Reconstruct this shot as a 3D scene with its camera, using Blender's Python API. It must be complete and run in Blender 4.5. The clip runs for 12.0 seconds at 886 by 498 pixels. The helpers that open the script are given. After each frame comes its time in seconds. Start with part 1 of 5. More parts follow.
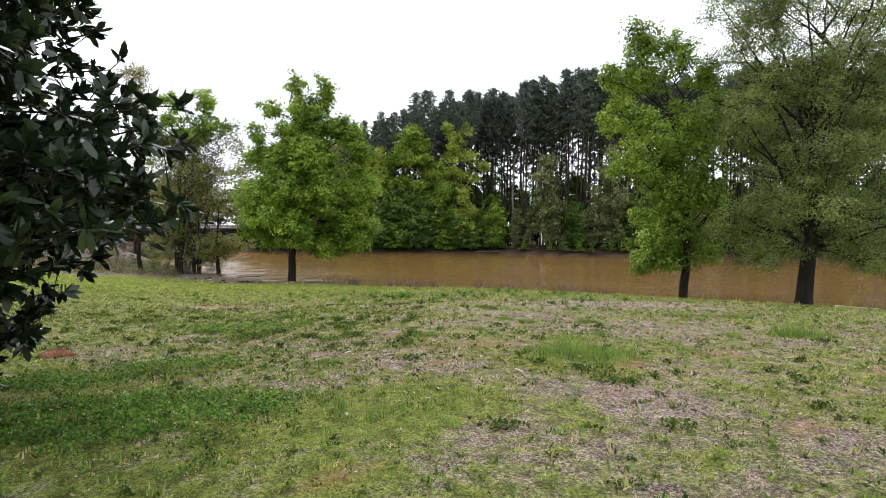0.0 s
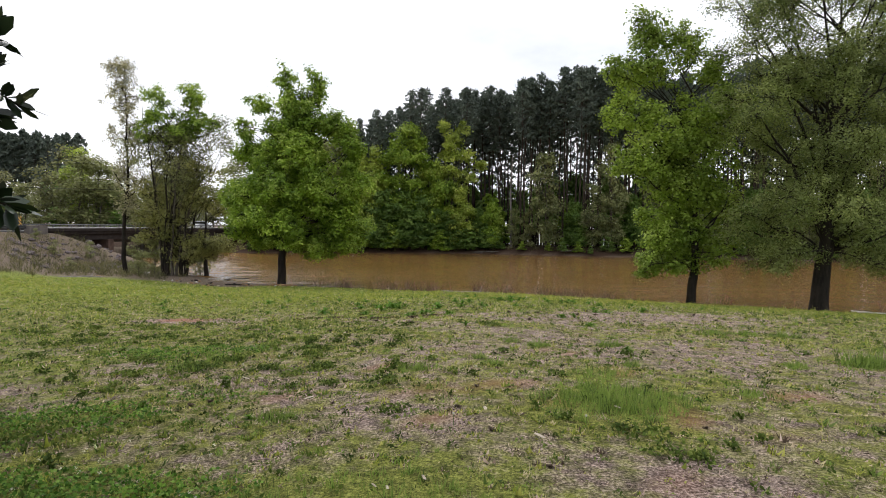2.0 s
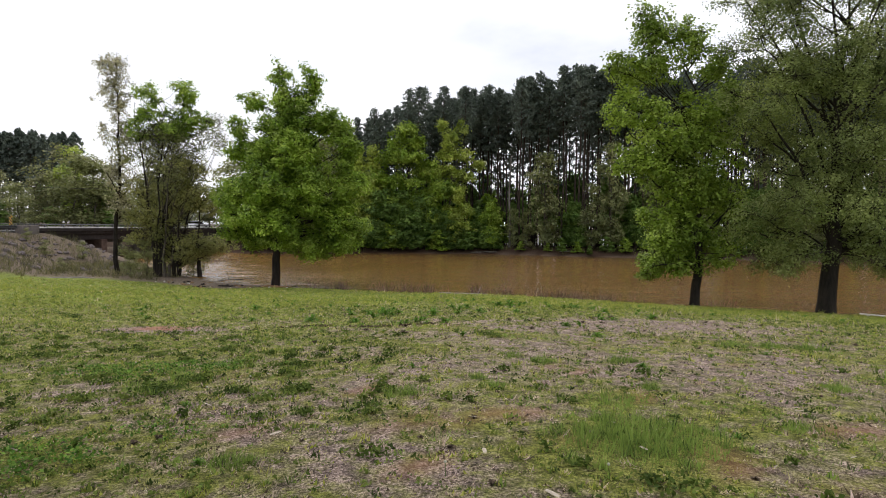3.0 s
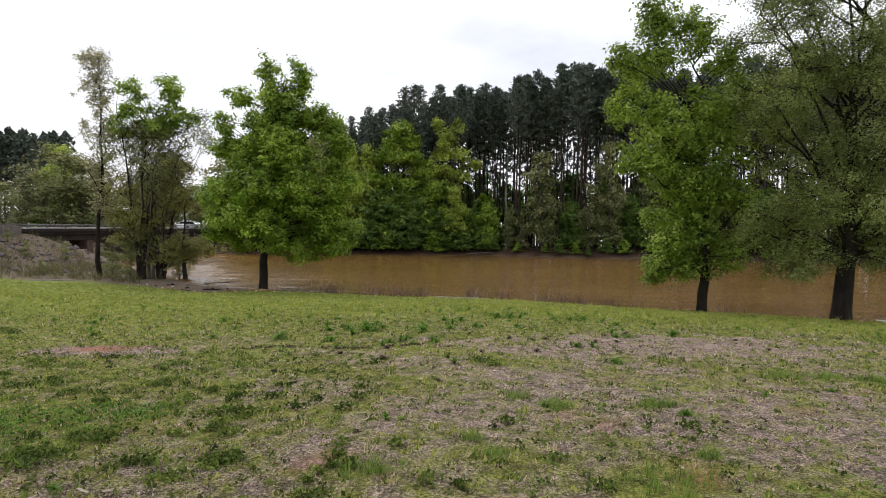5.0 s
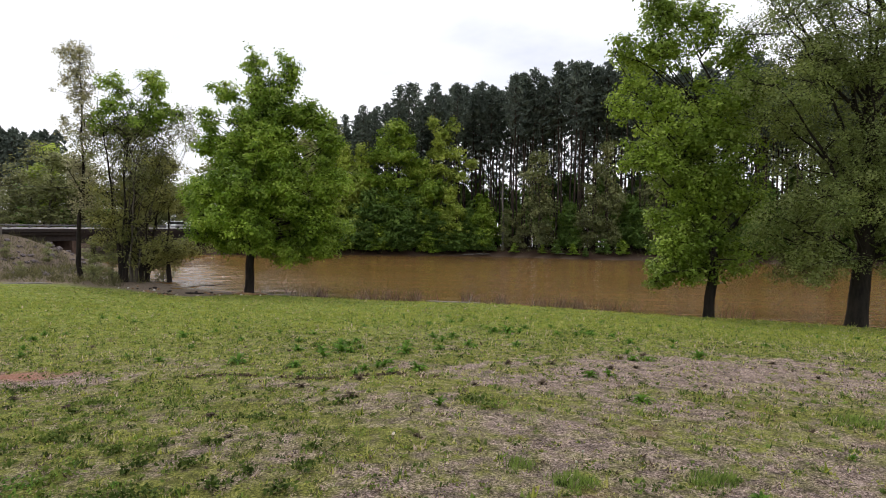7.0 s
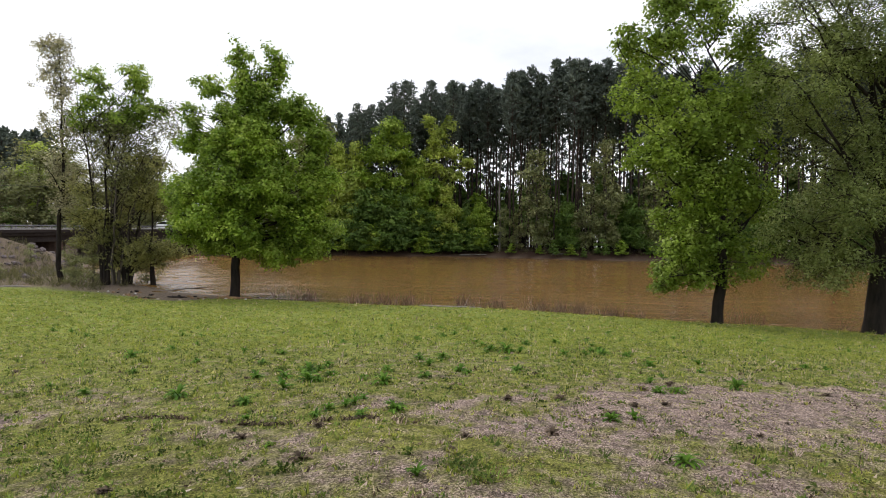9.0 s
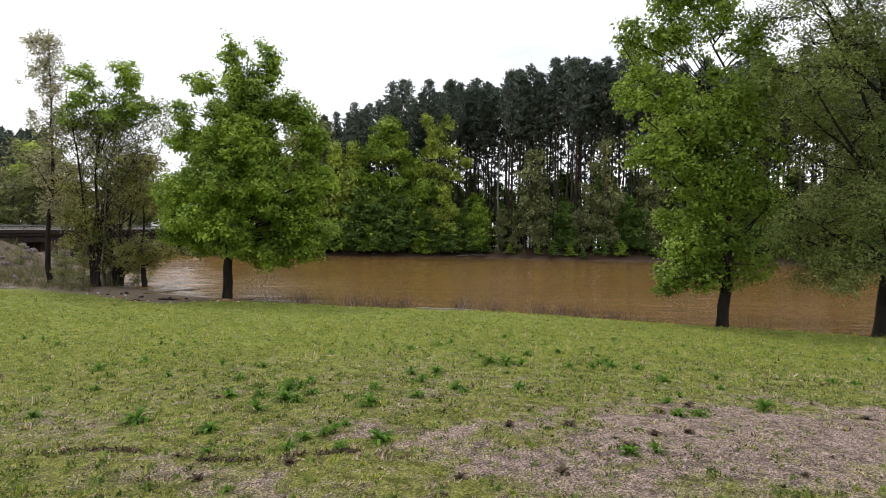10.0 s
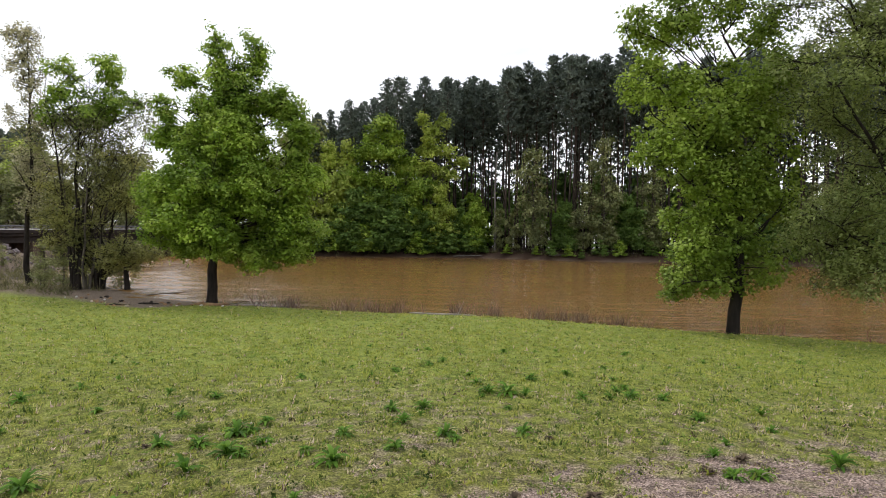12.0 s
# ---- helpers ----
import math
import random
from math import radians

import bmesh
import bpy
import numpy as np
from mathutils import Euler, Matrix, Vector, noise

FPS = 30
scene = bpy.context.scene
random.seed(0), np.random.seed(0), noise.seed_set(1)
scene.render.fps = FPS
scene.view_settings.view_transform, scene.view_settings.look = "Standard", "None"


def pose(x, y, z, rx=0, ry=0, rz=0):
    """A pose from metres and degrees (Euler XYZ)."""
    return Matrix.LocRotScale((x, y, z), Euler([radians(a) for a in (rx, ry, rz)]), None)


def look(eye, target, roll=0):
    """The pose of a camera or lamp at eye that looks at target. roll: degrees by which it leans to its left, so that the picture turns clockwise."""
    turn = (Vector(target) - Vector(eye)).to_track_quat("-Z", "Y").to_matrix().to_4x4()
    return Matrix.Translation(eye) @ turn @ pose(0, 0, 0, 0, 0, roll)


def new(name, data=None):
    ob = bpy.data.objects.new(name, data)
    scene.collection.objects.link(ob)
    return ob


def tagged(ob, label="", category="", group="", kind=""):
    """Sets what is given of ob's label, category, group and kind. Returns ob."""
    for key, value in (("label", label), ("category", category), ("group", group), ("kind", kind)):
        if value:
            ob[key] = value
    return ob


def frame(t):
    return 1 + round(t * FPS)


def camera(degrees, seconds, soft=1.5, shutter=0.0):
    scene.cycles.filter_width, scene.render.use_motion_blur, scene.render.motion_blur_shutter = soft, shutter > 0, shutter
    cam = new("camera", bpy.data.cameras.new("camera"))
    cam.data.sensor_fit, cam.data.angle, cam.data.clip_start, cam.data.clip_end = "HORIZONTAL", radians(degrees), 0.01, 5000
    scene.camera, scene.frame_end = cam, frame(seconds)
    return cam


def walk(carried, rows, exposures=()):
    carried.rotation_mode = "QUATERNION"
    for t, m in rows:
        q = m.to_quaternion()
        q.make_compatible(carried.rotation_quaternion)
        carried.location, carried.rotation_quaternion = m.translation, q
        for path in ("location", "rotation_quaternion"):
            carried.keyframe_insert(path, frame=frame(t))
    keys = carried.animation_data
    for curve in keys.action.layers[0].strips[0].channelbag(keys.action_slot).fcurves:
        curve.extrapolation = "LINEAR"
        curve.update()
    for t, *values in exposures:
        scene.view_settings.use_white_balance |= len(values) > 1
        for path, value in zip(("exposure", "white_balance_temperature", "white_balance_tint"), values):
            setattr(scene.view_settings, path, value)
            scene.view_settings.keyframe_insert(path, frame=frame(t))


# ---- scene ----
cam = camera(73.9, 12.0, soft=1.0)
METRES, EYE, TILT, LEAN, TURN = 10.0, 1.6, -2.0, 0.0, 0.0
ROWS = [
    (0.0, 0.0, 0.0, 0.0, 0.0, -0.15, -0.54),
    (0.5, -0.0004, 0.0428, 0.0027, -0.07, -0.16, -0.56),
    (1.0, 0.0007, 0.0855, 0.0056, -0.15, -0.16, -0.56),
    (1.5, 0.0029, 0.13, 0.0084, -0.24, -0.16, -0.57),
    (2.0, 0.0048, 0.1738, 0.0114, -0.31, -0.17, -0.58),
    (2.5, 0.0074, 0.2167, 0.0146, -0.39, -0.18, -0.6),
    (3.0, 0.0107, 0.259, 0.0176, -0.47, -0.19, -0.61),
    (5.0, 0.0237, 0.4261, 0.0289, -0.82, -0.17, -0.64),
    (5.5, 0.0278, 0.4679, 0.0315, -0.91, -0.16, -0.64),
    (6.0, 0.0328, 0.5095, 0.0341, -1.0, -0.16, -0.64),
    (6.5, 0.037, 0.5498, 0.0371, -1.1, -0.16, -0.65),
    (7.0, 0.0407, 0.5898, 0.0399, -1.18, -0.14, -0.67),
    (9.0, 0.0583, 0.7523, 0.0508, -1.5, -0.16, -0.64),
    (9.5, 0.0623, 0.794, 0.0539, -1.59, -0.17, -0.65),
    (10.0, 0.0662, 0.8359, 0.0569, -1.66, -0.16, -0.66),
    (10.5, 0.0701, 0.877, 0.0598, -1.74, -0.17, -0.65),
    (11.0, 0.0742, 0.9164, 0.0626, -1.82, -0.18, -0.65),
    (11.5, 0.0777, 0.9552, 0.0652, -1.9, -0.18, -0.65),
    (12.0, 0.082, 0.9939, 0.0678, -1.97, -0.18, -0.66),
]
walk(cam, [(t, pose(0, 0, EYE, TILT, LEAN, TURN) @ pose(METRES * x, METRES * y, METRES * z, 90 + pitch, roll, yaw)) for t, x, y, z, yaw, pitch, roll in ROWS],
     [(0.0, 0.38, 6150, 10), (1.2, 0.21, 6250, 11.5), (2.5, -0.03, 6330, 13), (6.0, -0.08, 6330, 13), (9.0, 0.02, 6330, 13), (12.0, 0.14, 6300, 13)])

# ---- sky and sun: a bright overcast spring day ----
SUN_ELEV, SUN_AZ = radians(52), radians(-35)
world = bpy.data.worlds.new("overcast_sky")
scene.world = world
world.use_nodes = True
wt = world.node_tree
for nd in list(wt.nodes):
    wt.nodes.remove(nd)


def wnode(kind, **kw):
    nd = wt.nodes.new(kind)
    for k, v in kw.items():
        nd.inputs[k].default_value = v
    return nd


sky = wt.nodes.new("ShaderNodeTexSky")
sky.sky_type = "NISHITA"
sky.sun_disc = False
sky.sun_elevation, sky.sun_rotation = SUN_ELEV, SUN_AZ
sky.dust_density = 3.0
clear = wnode("ShaderNodeBackground", Strength=0.10)
cloud = wnode("ShaderNodeBackground", Color=(0.97, 0.98, 1.0, 1), Strength=1.25)
coord = wt.nodes.new("ShaderNodeTexCoord")
squash = wt.nodes.new("ShaderNodeMapping")
squash.inputs["Scale"].default_value = (1.0, 1.0, 2.6)
squash.inputs["Location"].default_value = (1.7, 0.4, 0.9)
puffs = wnode("ShaderNodeTexNoise", Scale=2.2, Detail=6.0, Roughness=0.55)
ramp = wt.nodes.new("ShaderNodeValToRGB")
ramp.color_ramp.elements[0].position, ramp.color_ramp.elements[0].color = 0.32, (0.6, 0.6, 0.6, 1)
ramp.color_ramp.elements[1].position, ramp.color_ramp.elements[1].color = 0.55, (1, 1, 1, 1)
both = wt.nodes.new("ShaderNodeMixShader")
wout = wt.nodes.new("ShaderNodeOutputWorld")
wt.links.new(sky.outputs[0], clear.inputs[0])
wt.links.new(coord.outputs["Generated"], squash.inputs[0])
wt.links.new(squash.outputs[0], puffs.inputs["Vector"])
wt.links.new(puffs.outputs["Fac"], ramp.inputs[0])
wt.links.new(ramp.outputs[0], both.inputs[0])
wt.links.new(clear.outputs[0], both.inputs[1])
wt.links.new(cloud.outputs[0], both.inputs[2])
wt.links.new(both.outputs[0], wout.inputs[0])

sun = new("sun", bpy.data.lights.new("sun", "SUN"))
sun.data.energy, sun.data.angle, sun.data.color = 1.5, radians(14), (1.0, 0.95, 0.87)
sun.matrix_world = look((0, 0, 60), (60 * math.sin(SUN_AZ) * -1, -60 * math.cos(SUN_AZ), 60 - 60 * math.tan(SUN_ELEV)))


# ---- materials ----
def material(name):
    m = bpy.data.materials.new(name)
    m.use_nodes = True
    nt = m.node_tree
    for nd in list(nt.nodes):
        nt.nodes.remove(nd)
    return m, nt, nt.nodes.new("ShaderNodeOutputMaterial")


def rgb(c):
    return (*c, 1.0)


def ramp_node(nt, fac, stops):
    r = nt.nodes.new("ShaderNodeValToRGB")
    els = r.color_ramp.elements
    while len(els) < len(stops):
        els.new(0.5)
    for e, (p, c) in zip(els, stops):
        e.position, e.color = p, rgb(c)
    nt.links.new(fac, r.inputs[0])
    return r.outputs[0]


def noise_node(nt, scale, detail=4.0, rough=0.55, stretch=None, space="Object"):
    tc = nt.nodes.new("ShaderNodeTexCoord")
    vec = tc.outputs[space]
    if stretch:
        mp = nt.nodes.new("ShaderNodeMapping")
        mp.inputs["Scale"].default_value = stretch
        nt.links.new(vec, mp.inputs[0])
        vec = mp.outputs[0]
    n = nt.nodes.new("ShaderNodeTexNoise")
    n.inputs["Scale"].default_value, n.inputs["Detail"].default_value, n.inputs["Roughness"].default_value = scale, detail, rough
    nt.links.new(vec, n.inputs["Vector"])
    return n.outputs["Fac"]


def attr_node(nt, name):
    a = nt.nodes.new("ShaderNodeAttribute")
    a.attribute_name = name
    return a.outputs["Fac"]


def mix_node(nt, fac, a, b, mode="MIX"):
    m = nt.nodes.new("ShaderNodeMix")
    m.data_type, m.blend_type = "RGBA", mode
    for sock, v in ((m.inputs[0], fac), (m.inputs[6], a), (m.inputs[7], b)):
        if hasattr(v, "is_output"):
            nt.links.new(v, sock)
        elif isinstance(v, tuple):
            sock.default_value = rgb(v)
        else:
            sock.default_value = v
    return m.outputs[2]


def bump_node(nt, height, strength, distance):
    b = nt.nodes.new("ShaderNodeBump")
    b.inputs["Strength"].default_value, b.inputs["Distance"].default_value = strength, distance
    nt.links.new(height, b.inputs["Height"])
    return b.outputs[0]


def principled(nt, out, color, rough=0.8, normal=None, metal=0.0, spec=0.5):
    p = nt.nodes.new("ShaderNodeBsdfPrincipled")
    p.inputs["Roughness"].default_value, p.inputs["Metallic"].default_value = rough, metal
    p.inputs["Specular IOR Level"].default_value = spec
    if isinstance(color, tuple):
        p.inputs["Base Color"].default_value = rgb(color)
    else:
        nt.links.new(color, p.inputs["Base Color"])
    if normal:
        nt.links.new(normal, p.inputs["Normal"])
    nt.links.new(p.outputs[0], out.inputs[0])
    return p


def leaf_material(name, dark, mid, light, translucent=0.35, rough=0.55, spec=0.3, patch=0.35):
    """Leaves: each leaf's own tint, and slow changes of hue across the crown."""
    m, nt, out = material(name)
    own = ramp_node(nt, attr_node(nt, "tint"), [(0.0, dark), (0.5, mid), (1.0, light)])
    slow = ramp_node(nt, noise_node(nt, patch, 2.0), [(0.35, (0.72, 0.74, 0.7)), (0.65, (1.2, 1.15, 1.0))])
    col = mix_node(nt, 1.0, own, slow, "MULTIPLY")
    p = principled(nt, out, col, rough, spec=spec)
    tr = nt.nodes.new("ShaderNodeBsdfTranslucent")
    nt.links.new(col, tr.inputs[0])
    mx = nt.nodes.new("ShaderNodeMixShader")
    mx.inputs[0].default_value = translucent
    nt.links.new(p.outputs[0], mx.inputs[1])
    nt.links.new(tr.outputs[0], mx.inputs[2])
    nt.links.new(mx.outputs[0], out.inputs[0])
    return m


def bark_material(name, dark, light, scale=6.0):
    m, nt, out = material(name)
    n = noise_node(nt, scale, 6.0, 0.65, (1, 1, 0.22))
    col = ramp_node(nt, n, [(0.3, dark), (0.7, light)])
    stain = ramp_node(nt, noise_node(nt, 0.9, 3.0), [(0.35, (0.65, 0.65, 0.65)), (0.65, (1.1, 1.08, 1.02))])
    principled(nt, out, mix_node(nt, 1.0, col, stain, "MULTIPLY"), 0.9, bump_node(nt, n, 0.8, 0.03), spec=0.2)
    return m


def plain_material(name, dark, light, scale=3.0, rough=0.8, bump=0.01, metal=0.0, spec=0.4):
    m, nt, out = material(name)
    n = noise_node(nt, scale, 6.0, 0.6)
    big = ramp_node(nt, noise_node(nt, scale * 0.13, 3.0), [(0.35, (0.78, 0.77, 0.75)), (0.65, (1.08, 1.08, 1.08))])
    col = mix_node(nt, 1.0, ramp_node(nt, n, [(0.3, dark), (0.7, light)]), big, "MULTIPLY")
    principled(nt, out, col, rough, bump_node(nt, n, 0.6, bump), metal, spec)
    return m


def ground_material():
    m, nt, out = material("lawn_soil")
    fine = noise_node(nt, 46.0, 6.0, 0.8)
    mid = noise_node(nt, 3.4, 6.0, 0.75)
    # dark ends of grass and straw include painted shadow between the blades
    grass = ramp_node(nt, fine, [(0.36, (0.026, 0.029, 0.010)), (0.48, (0.165, 0.175, 0.038)), (0.60, (0.40, 0.395, 0.11))])
    straw = ramp_node(nt, fine, [(0.38, (0.04, 0.03, 0.022)), (0.5, (0.265, 0.195, 0.16)), (0.60, (0.76, 0.60, 0.54))])
    soil = ramp_node(nt, fine, [(0.25, (0.20, 0.082, 0.05)), (0.7, (0.43, 0.20, 0.13))])
    thin = nt.nodes.new("ShaderNodeMath")
    thin.operation = "ADD"
    nt.links.new(attr_node(nt, "bare"), thin.inputs[0])
    wob = nt.nodes.new("ShaderNodeMath")
    wob.operation = "MULTIPLY_ADD"
    wob.inputs[1].default_value, wob.inputs[2].default_value = 2.2, -1.1
    nt.links.new(mid, wob.inputs[0])
    nt.links.new(wob.outputs[0], thin.inputs[1])
    young = ramp_node(nt, fine, [(0.36, (0.055, 0.07, 0.013)), (0.48, (0.195, 0.235, 0.042)), (0.60, (0.36, 0.42, 0.10))])
    grass = mix_node(nt, attr_node(nt, "fresh"), grass, young)
    sharp = ramp_node(nt, thin.outputs[0], [(0.25, (0, 0, 0)), (0.75, (1, 1, 1))])
    col = mix_node(nt, sharp, grass, straw)
    # darker mottling multiplied in as shadow in the gaps of the turf
    gap_shade = ramp_node(nt, noise_node(nt, 7.0, 4.0, 0.65), [(0.36, (0.46, 0.46, 0.46)), (0.58, (1.0, 1.0, 0.97))])
    col = mix_node(nt, 1.0, col, gap_shade, "MULTIPLY")
    col = mix_node(nt, attr_node(nt, "soil"), col, soil)
    silt = ramp_node(nt, fine, [(0.34, (0.06, 0.045, 0.033)), (0.5, (0.155, 0.12, 0.09)), (0.62, (0.32, 0.255, 0.195))])
    col = mix_node(nt, attr_node(nt, "mud"), col, silt)
    # leaf litter, with the shade of the overhanging wood put into its colour
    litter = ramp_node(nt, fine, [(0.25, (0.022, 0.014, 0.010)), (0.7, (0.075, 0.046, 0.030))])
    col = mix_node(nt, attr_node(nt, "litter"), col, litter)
    principled(nt, out, col, 0.95, bump_node(nt, fine, 0.9, 0.03), spec=0.1)
    return m


def water_material():
    m, nt, out = material("muddy_water")
    swirl = noise_node(nt, 0.05, 4.0, 0.6, (1, 2.5, 1))
    col = ramp_node(nt, swirl, [(0.3, (0.163, 0.089, 0.026)), (0.7, (0.205, 0.118, 0.040))])
    big = noise_node(nt, 1.1, 3.0, 0.55, (0.55, 1.5, 1))
    small = noise_node(nt, 5.0, 3.0, 0.6, (0.5, 1.4, 1))
    add = nt.nodes.new("ShaderNodeMath")
    add.operation = "MULTIPLY_ADD"
    add.inputs[1].default_value = 0.35
    nt.links.new(small, add.inputs[0])
    nt.links.new(big, add.inputs[2])
    long = noise_node(nt, 0.5, 3.0, 0.6, (0.42, 1.7, 1))
    swell = nt.nodes.new("ShaderNodeMath")
    swell.operation = "MULTIPLY_ADD"
    swell.inputs[1].default_value = 1.6
    nt.links.new(long, swell.inputs[0])
    nt.links.new(add.outputs[0], swell.inputs[2])
    p = principled(nt, out, col, 0.05, bump_node(nt, swell.outputs[0], 1.0, 0.07), spec=0.3)
    p.inputs["IOR"].default_value = 1.33
    return m


def blade_material():
    """Mown grass: each blade's tint runs from dead brown over straw and olive to bright green."""
    m, nt, out = material("grass_blades")
    col = ramp_node(nt, attr_node(nt, "tint"), [(0.0, (0.08, 0.055, 0.038)), (0.12, (0.31, 0.225, 0.175)), (0.22, (0.72, 0.56, 0.50)), (0.36, (0.52, 0.50, 0.14)), (0.52, (0.315, 0.36, 0.05)), (0.66, (0.15, 0.20, 0.04)), (0.82, (0.05, 0.085, 0.022)), (0.92, (0.22, 0.315, 0.066)), (1.0, (0.26, 0.36, 0.075))])
    slow = ramp_node(nt, noise_node(nt, 0.7, 3.0), [(0.3, (0.85, 0.85, 0.85)), (0.7, (1.1, 1.1, 1.05))])
    col = mix_node(nt, 1.0, col, slow, "MULTIPLY")
    p = principled(nt, out, col, 0.6, spec=0.2)
    tr = nt.nodes.new("ShaderNodeBsdfTranslucent")
    nt.links.new(col, tr.inputs[0])
    mx = nt.nodes.new("ShaderNodeMixShader")
    mx.inputs[0].default_value = 0.3
    nt.links.new(p.outputs[0], mx.inputs[1])
    nt.links.new(tr.outputs[0], mx.inputs[2])
    nt.links.new(mx.outputs[0], out.inputs[0])
    return m


def stripe_material():
    """Slanting black bars on yellow, as on a hazard marker."""
    m, nt, out = material("hazard_stripes")
    tc = nt.nodes.new("ShaderNodeTexCoord")
    mp = nt.nodes.new("ShaderNodeMapping")
    mp.inputs["Rotation"].default_value = (0, radians(45), 0)
    w = nt.nodes.new("ShaderNodeTexWave")
    w.inputs["Scale"].default_value, w.inputs["Distortion"].default_value = 1.35, 0.0
    nt.links.new(tc.outputs["Object"], mp.inputs[0])
    nt.links.new(mp.outputs[0], w.inputs["Vector"])
    r = nt.nodes.new("ShaderNodeValToRGB")
    r.color_ramp.interpolation = "CONSTANT"
    r.color_ramp.elements[0].color, r.color_ramp.elements[1].color = rgb((0.02, 0.02, 0.02)), rgb((0.62, 0.33, 0.02))
    r.color_ramp.elements[1].position = 0.5
    nt.links.new(w.outputs["Fac"], r.inputs[0])
    principled(nt, out, r.outputs[0], 0.45)
    return m


BLADES = blade_material()
STRIPES = stripe_material()
CONCRETE = plain_material("weathered_concrete", (0.09, 0.078, 0.072), (0.19, 0.165, 0.15), 2.5, 0.9)
# stained concrete, its colour lowered further to carry the bridge side's shading
CONCRETE_SHADED = plain_material("shaded_stained_concrete", (0.02, 0.015, 0.014), (0.048, 0.037, 0.034), 2.0, 0.9)
PIER = plain_material("rust_stained_concrete", (0.06, 0.036, 0.028), (0.13, 0.085, 0.066), 2.0, 0.9)
# the kerb's lit top: daylight on it is put into a near-white colour
CONCRETE_LIT = plain_material("sunlit_kerb_concrete", (0.70, 0.68, 0.66), (0.82, 0.80, 0.78), 2.5, 0.85)
ASPHALT = plain_material("grey_asphalt", (0.04, 0.04, 0.04), (0.075, 0.073, 0.07), 30.0, 0.9)
STEEL = plain_material("dull_galvanised_steel", (0.10, 0.10, 0.10), (0.2, 0.2, 0.2), 6.0, 0.55, 0.003, 0.6)
ROCK = plain_material("grey_purple_riprap", (0.08, 0.066, 0.068), (0.23, 0.19, 0.195), 5.0, 0.9, 0.02)
CLAY = plain_material("red_clay_crumbs", (0.16, 0.055, 0.028), (0.30, 0.12, 0.065), 30.0, 0.95, 0.02)
CHIP = plain_material("bleached_wood_chip", (0.38, 0.32, 0.25), (0.60, 0.53, 0.44), 40.0, 0.85, 0.002)
DRIFT = bark_material("orange_brown_driftwood", (0.18, 0.10, 0.05), (0.40, 0.26, 0.15), 8.0)
PLASTIC = plain_material("off_white_litter", (0.55, 0.54, 0.52), (0.75, 0.74, 0.72), 8.0, 0.5, 0.003)
CARPAINT = plain_material("white_car_paint", (0.70, 0.70, 0.70), (0.80, 0.80, 0.80), 2.0, 0.25, 0.0005)
GLASS_DARK = plain_material("dark_car_glass", (0.01, 0.01, 0.012), (0.02, 0.02, 0.024), 2.0, 0.08, 0.0003)
RUBBER = plain_material("black_rubber", (0.012, 0.012, 0.012), (0.025, 0.025, 0.025), 10.0, 0.8)
DOCK = leaf_material("dark_green_dock_leaves", (0.06, 0.135, 0.018), (0.12, 0.25, 0.03), (0.22, 0.38, 0.06), 0.45, 0.7, 0.15, 3.0)
DEADWEED = leaf_material("withered_purple_brown_weed", (0.05, 0.037, 0.028), (0.115, 0.085, 0.064), (0.22, 0.17, 0.125), 0.2, 0.8, 0.1, 3.0)
POPLAR = leaf_material("pale_tan_new_leaves", (0.22, 0.215, 0.12), (0.40, 0.385, 0.23), (0.58, 0.56, 0.39), 0.5)
LOWWEED = leaf_material("low_weed_leaves", (0.036, 0.06, 0.013), (0.095, 0.145, 0.03), (0.20, 0.25, 0.06), 0.3, 0.75, 0.1, 3.0)
BARK_SNAG = bark_material("weathered_dead_wood", (0.12, 0.11, 0.10), (0.24, 0.22, 0.20), 3.0)
CLOVER = leaf_material("clover_leaves", (0.04, 0.10, 0.016), (0.10, 0.21, 0.032), (0.23, 0.37, 0.075), 0.35, 0.7, 0.12, 3.0)
PETAL = leaf_material("white_clover_flowers", (0.55, 0.55, 0.48), (0.7, 0.7, 0.62), (0.8, 0.8, 0.75), 0.2, 0.7, 0.1, 3.0)
DRYSTALK = leaf_material("dry_pinkish_stalks", (0.11, 0.07, 0.06), (0.20, 0.14, 0.115), (0.32, 0.25, 0.20), 0.1, 0.8, 0.1, 1.0)
DRYGRASS = leaf_material("dry_bank_grass", (0.075, 0.078, 0.034), (0.155, 0.152, 0.07), (0.26, 0.245, 0.135), 0.25, 0.8, 0.1, 0.4)
GROUND = ground_material()
WATER = water_material()
BARK = bark_material("dark_bark", (0.010, 0.008, 0.007), (0.042, 0.034, 0.028))
BARK_GREY = bark_material("grey_bark", (0.05, 0.043, 0.035), (0.17, 0.15, 0.125))
BARK_PINE = bark_material("pine_bark", (0.028, 0.02, 0.016), (0.10, 0.075, 0.06), 4.0)
BARK_PALE = bark_material("bleached_wood", (0.22, 0.20, 0.18), (0.42, 0.39, 0.35), 3.0)
OAK = leaf_material("fresh_oak_leaves", (0.095, 0.165, 0.015), (0.22, 0.345, 0.033), (0.47, 0.59, 0.12), 0.40)
OAK_B = leaf_material("young_oak_leaves", (0.11, 0.175, 0.02), (0.24, 0.35, 0.045), (0.45, 0.57, 0.14), 0.44)
PECAN = leaf_material("budding_grey_green_leaves", (0.105, 0.145, 0.036), (0.225, 0.28, 0.085), (0.39, 0.45, 0.185), 0.46)
WILLOW = leaf_material("pale_olive_willow_leaves", (0.155, 0.165, 0.045), (0.285, 0.295, 0.09), (0.45, 0.45, 0.18), 0.42)
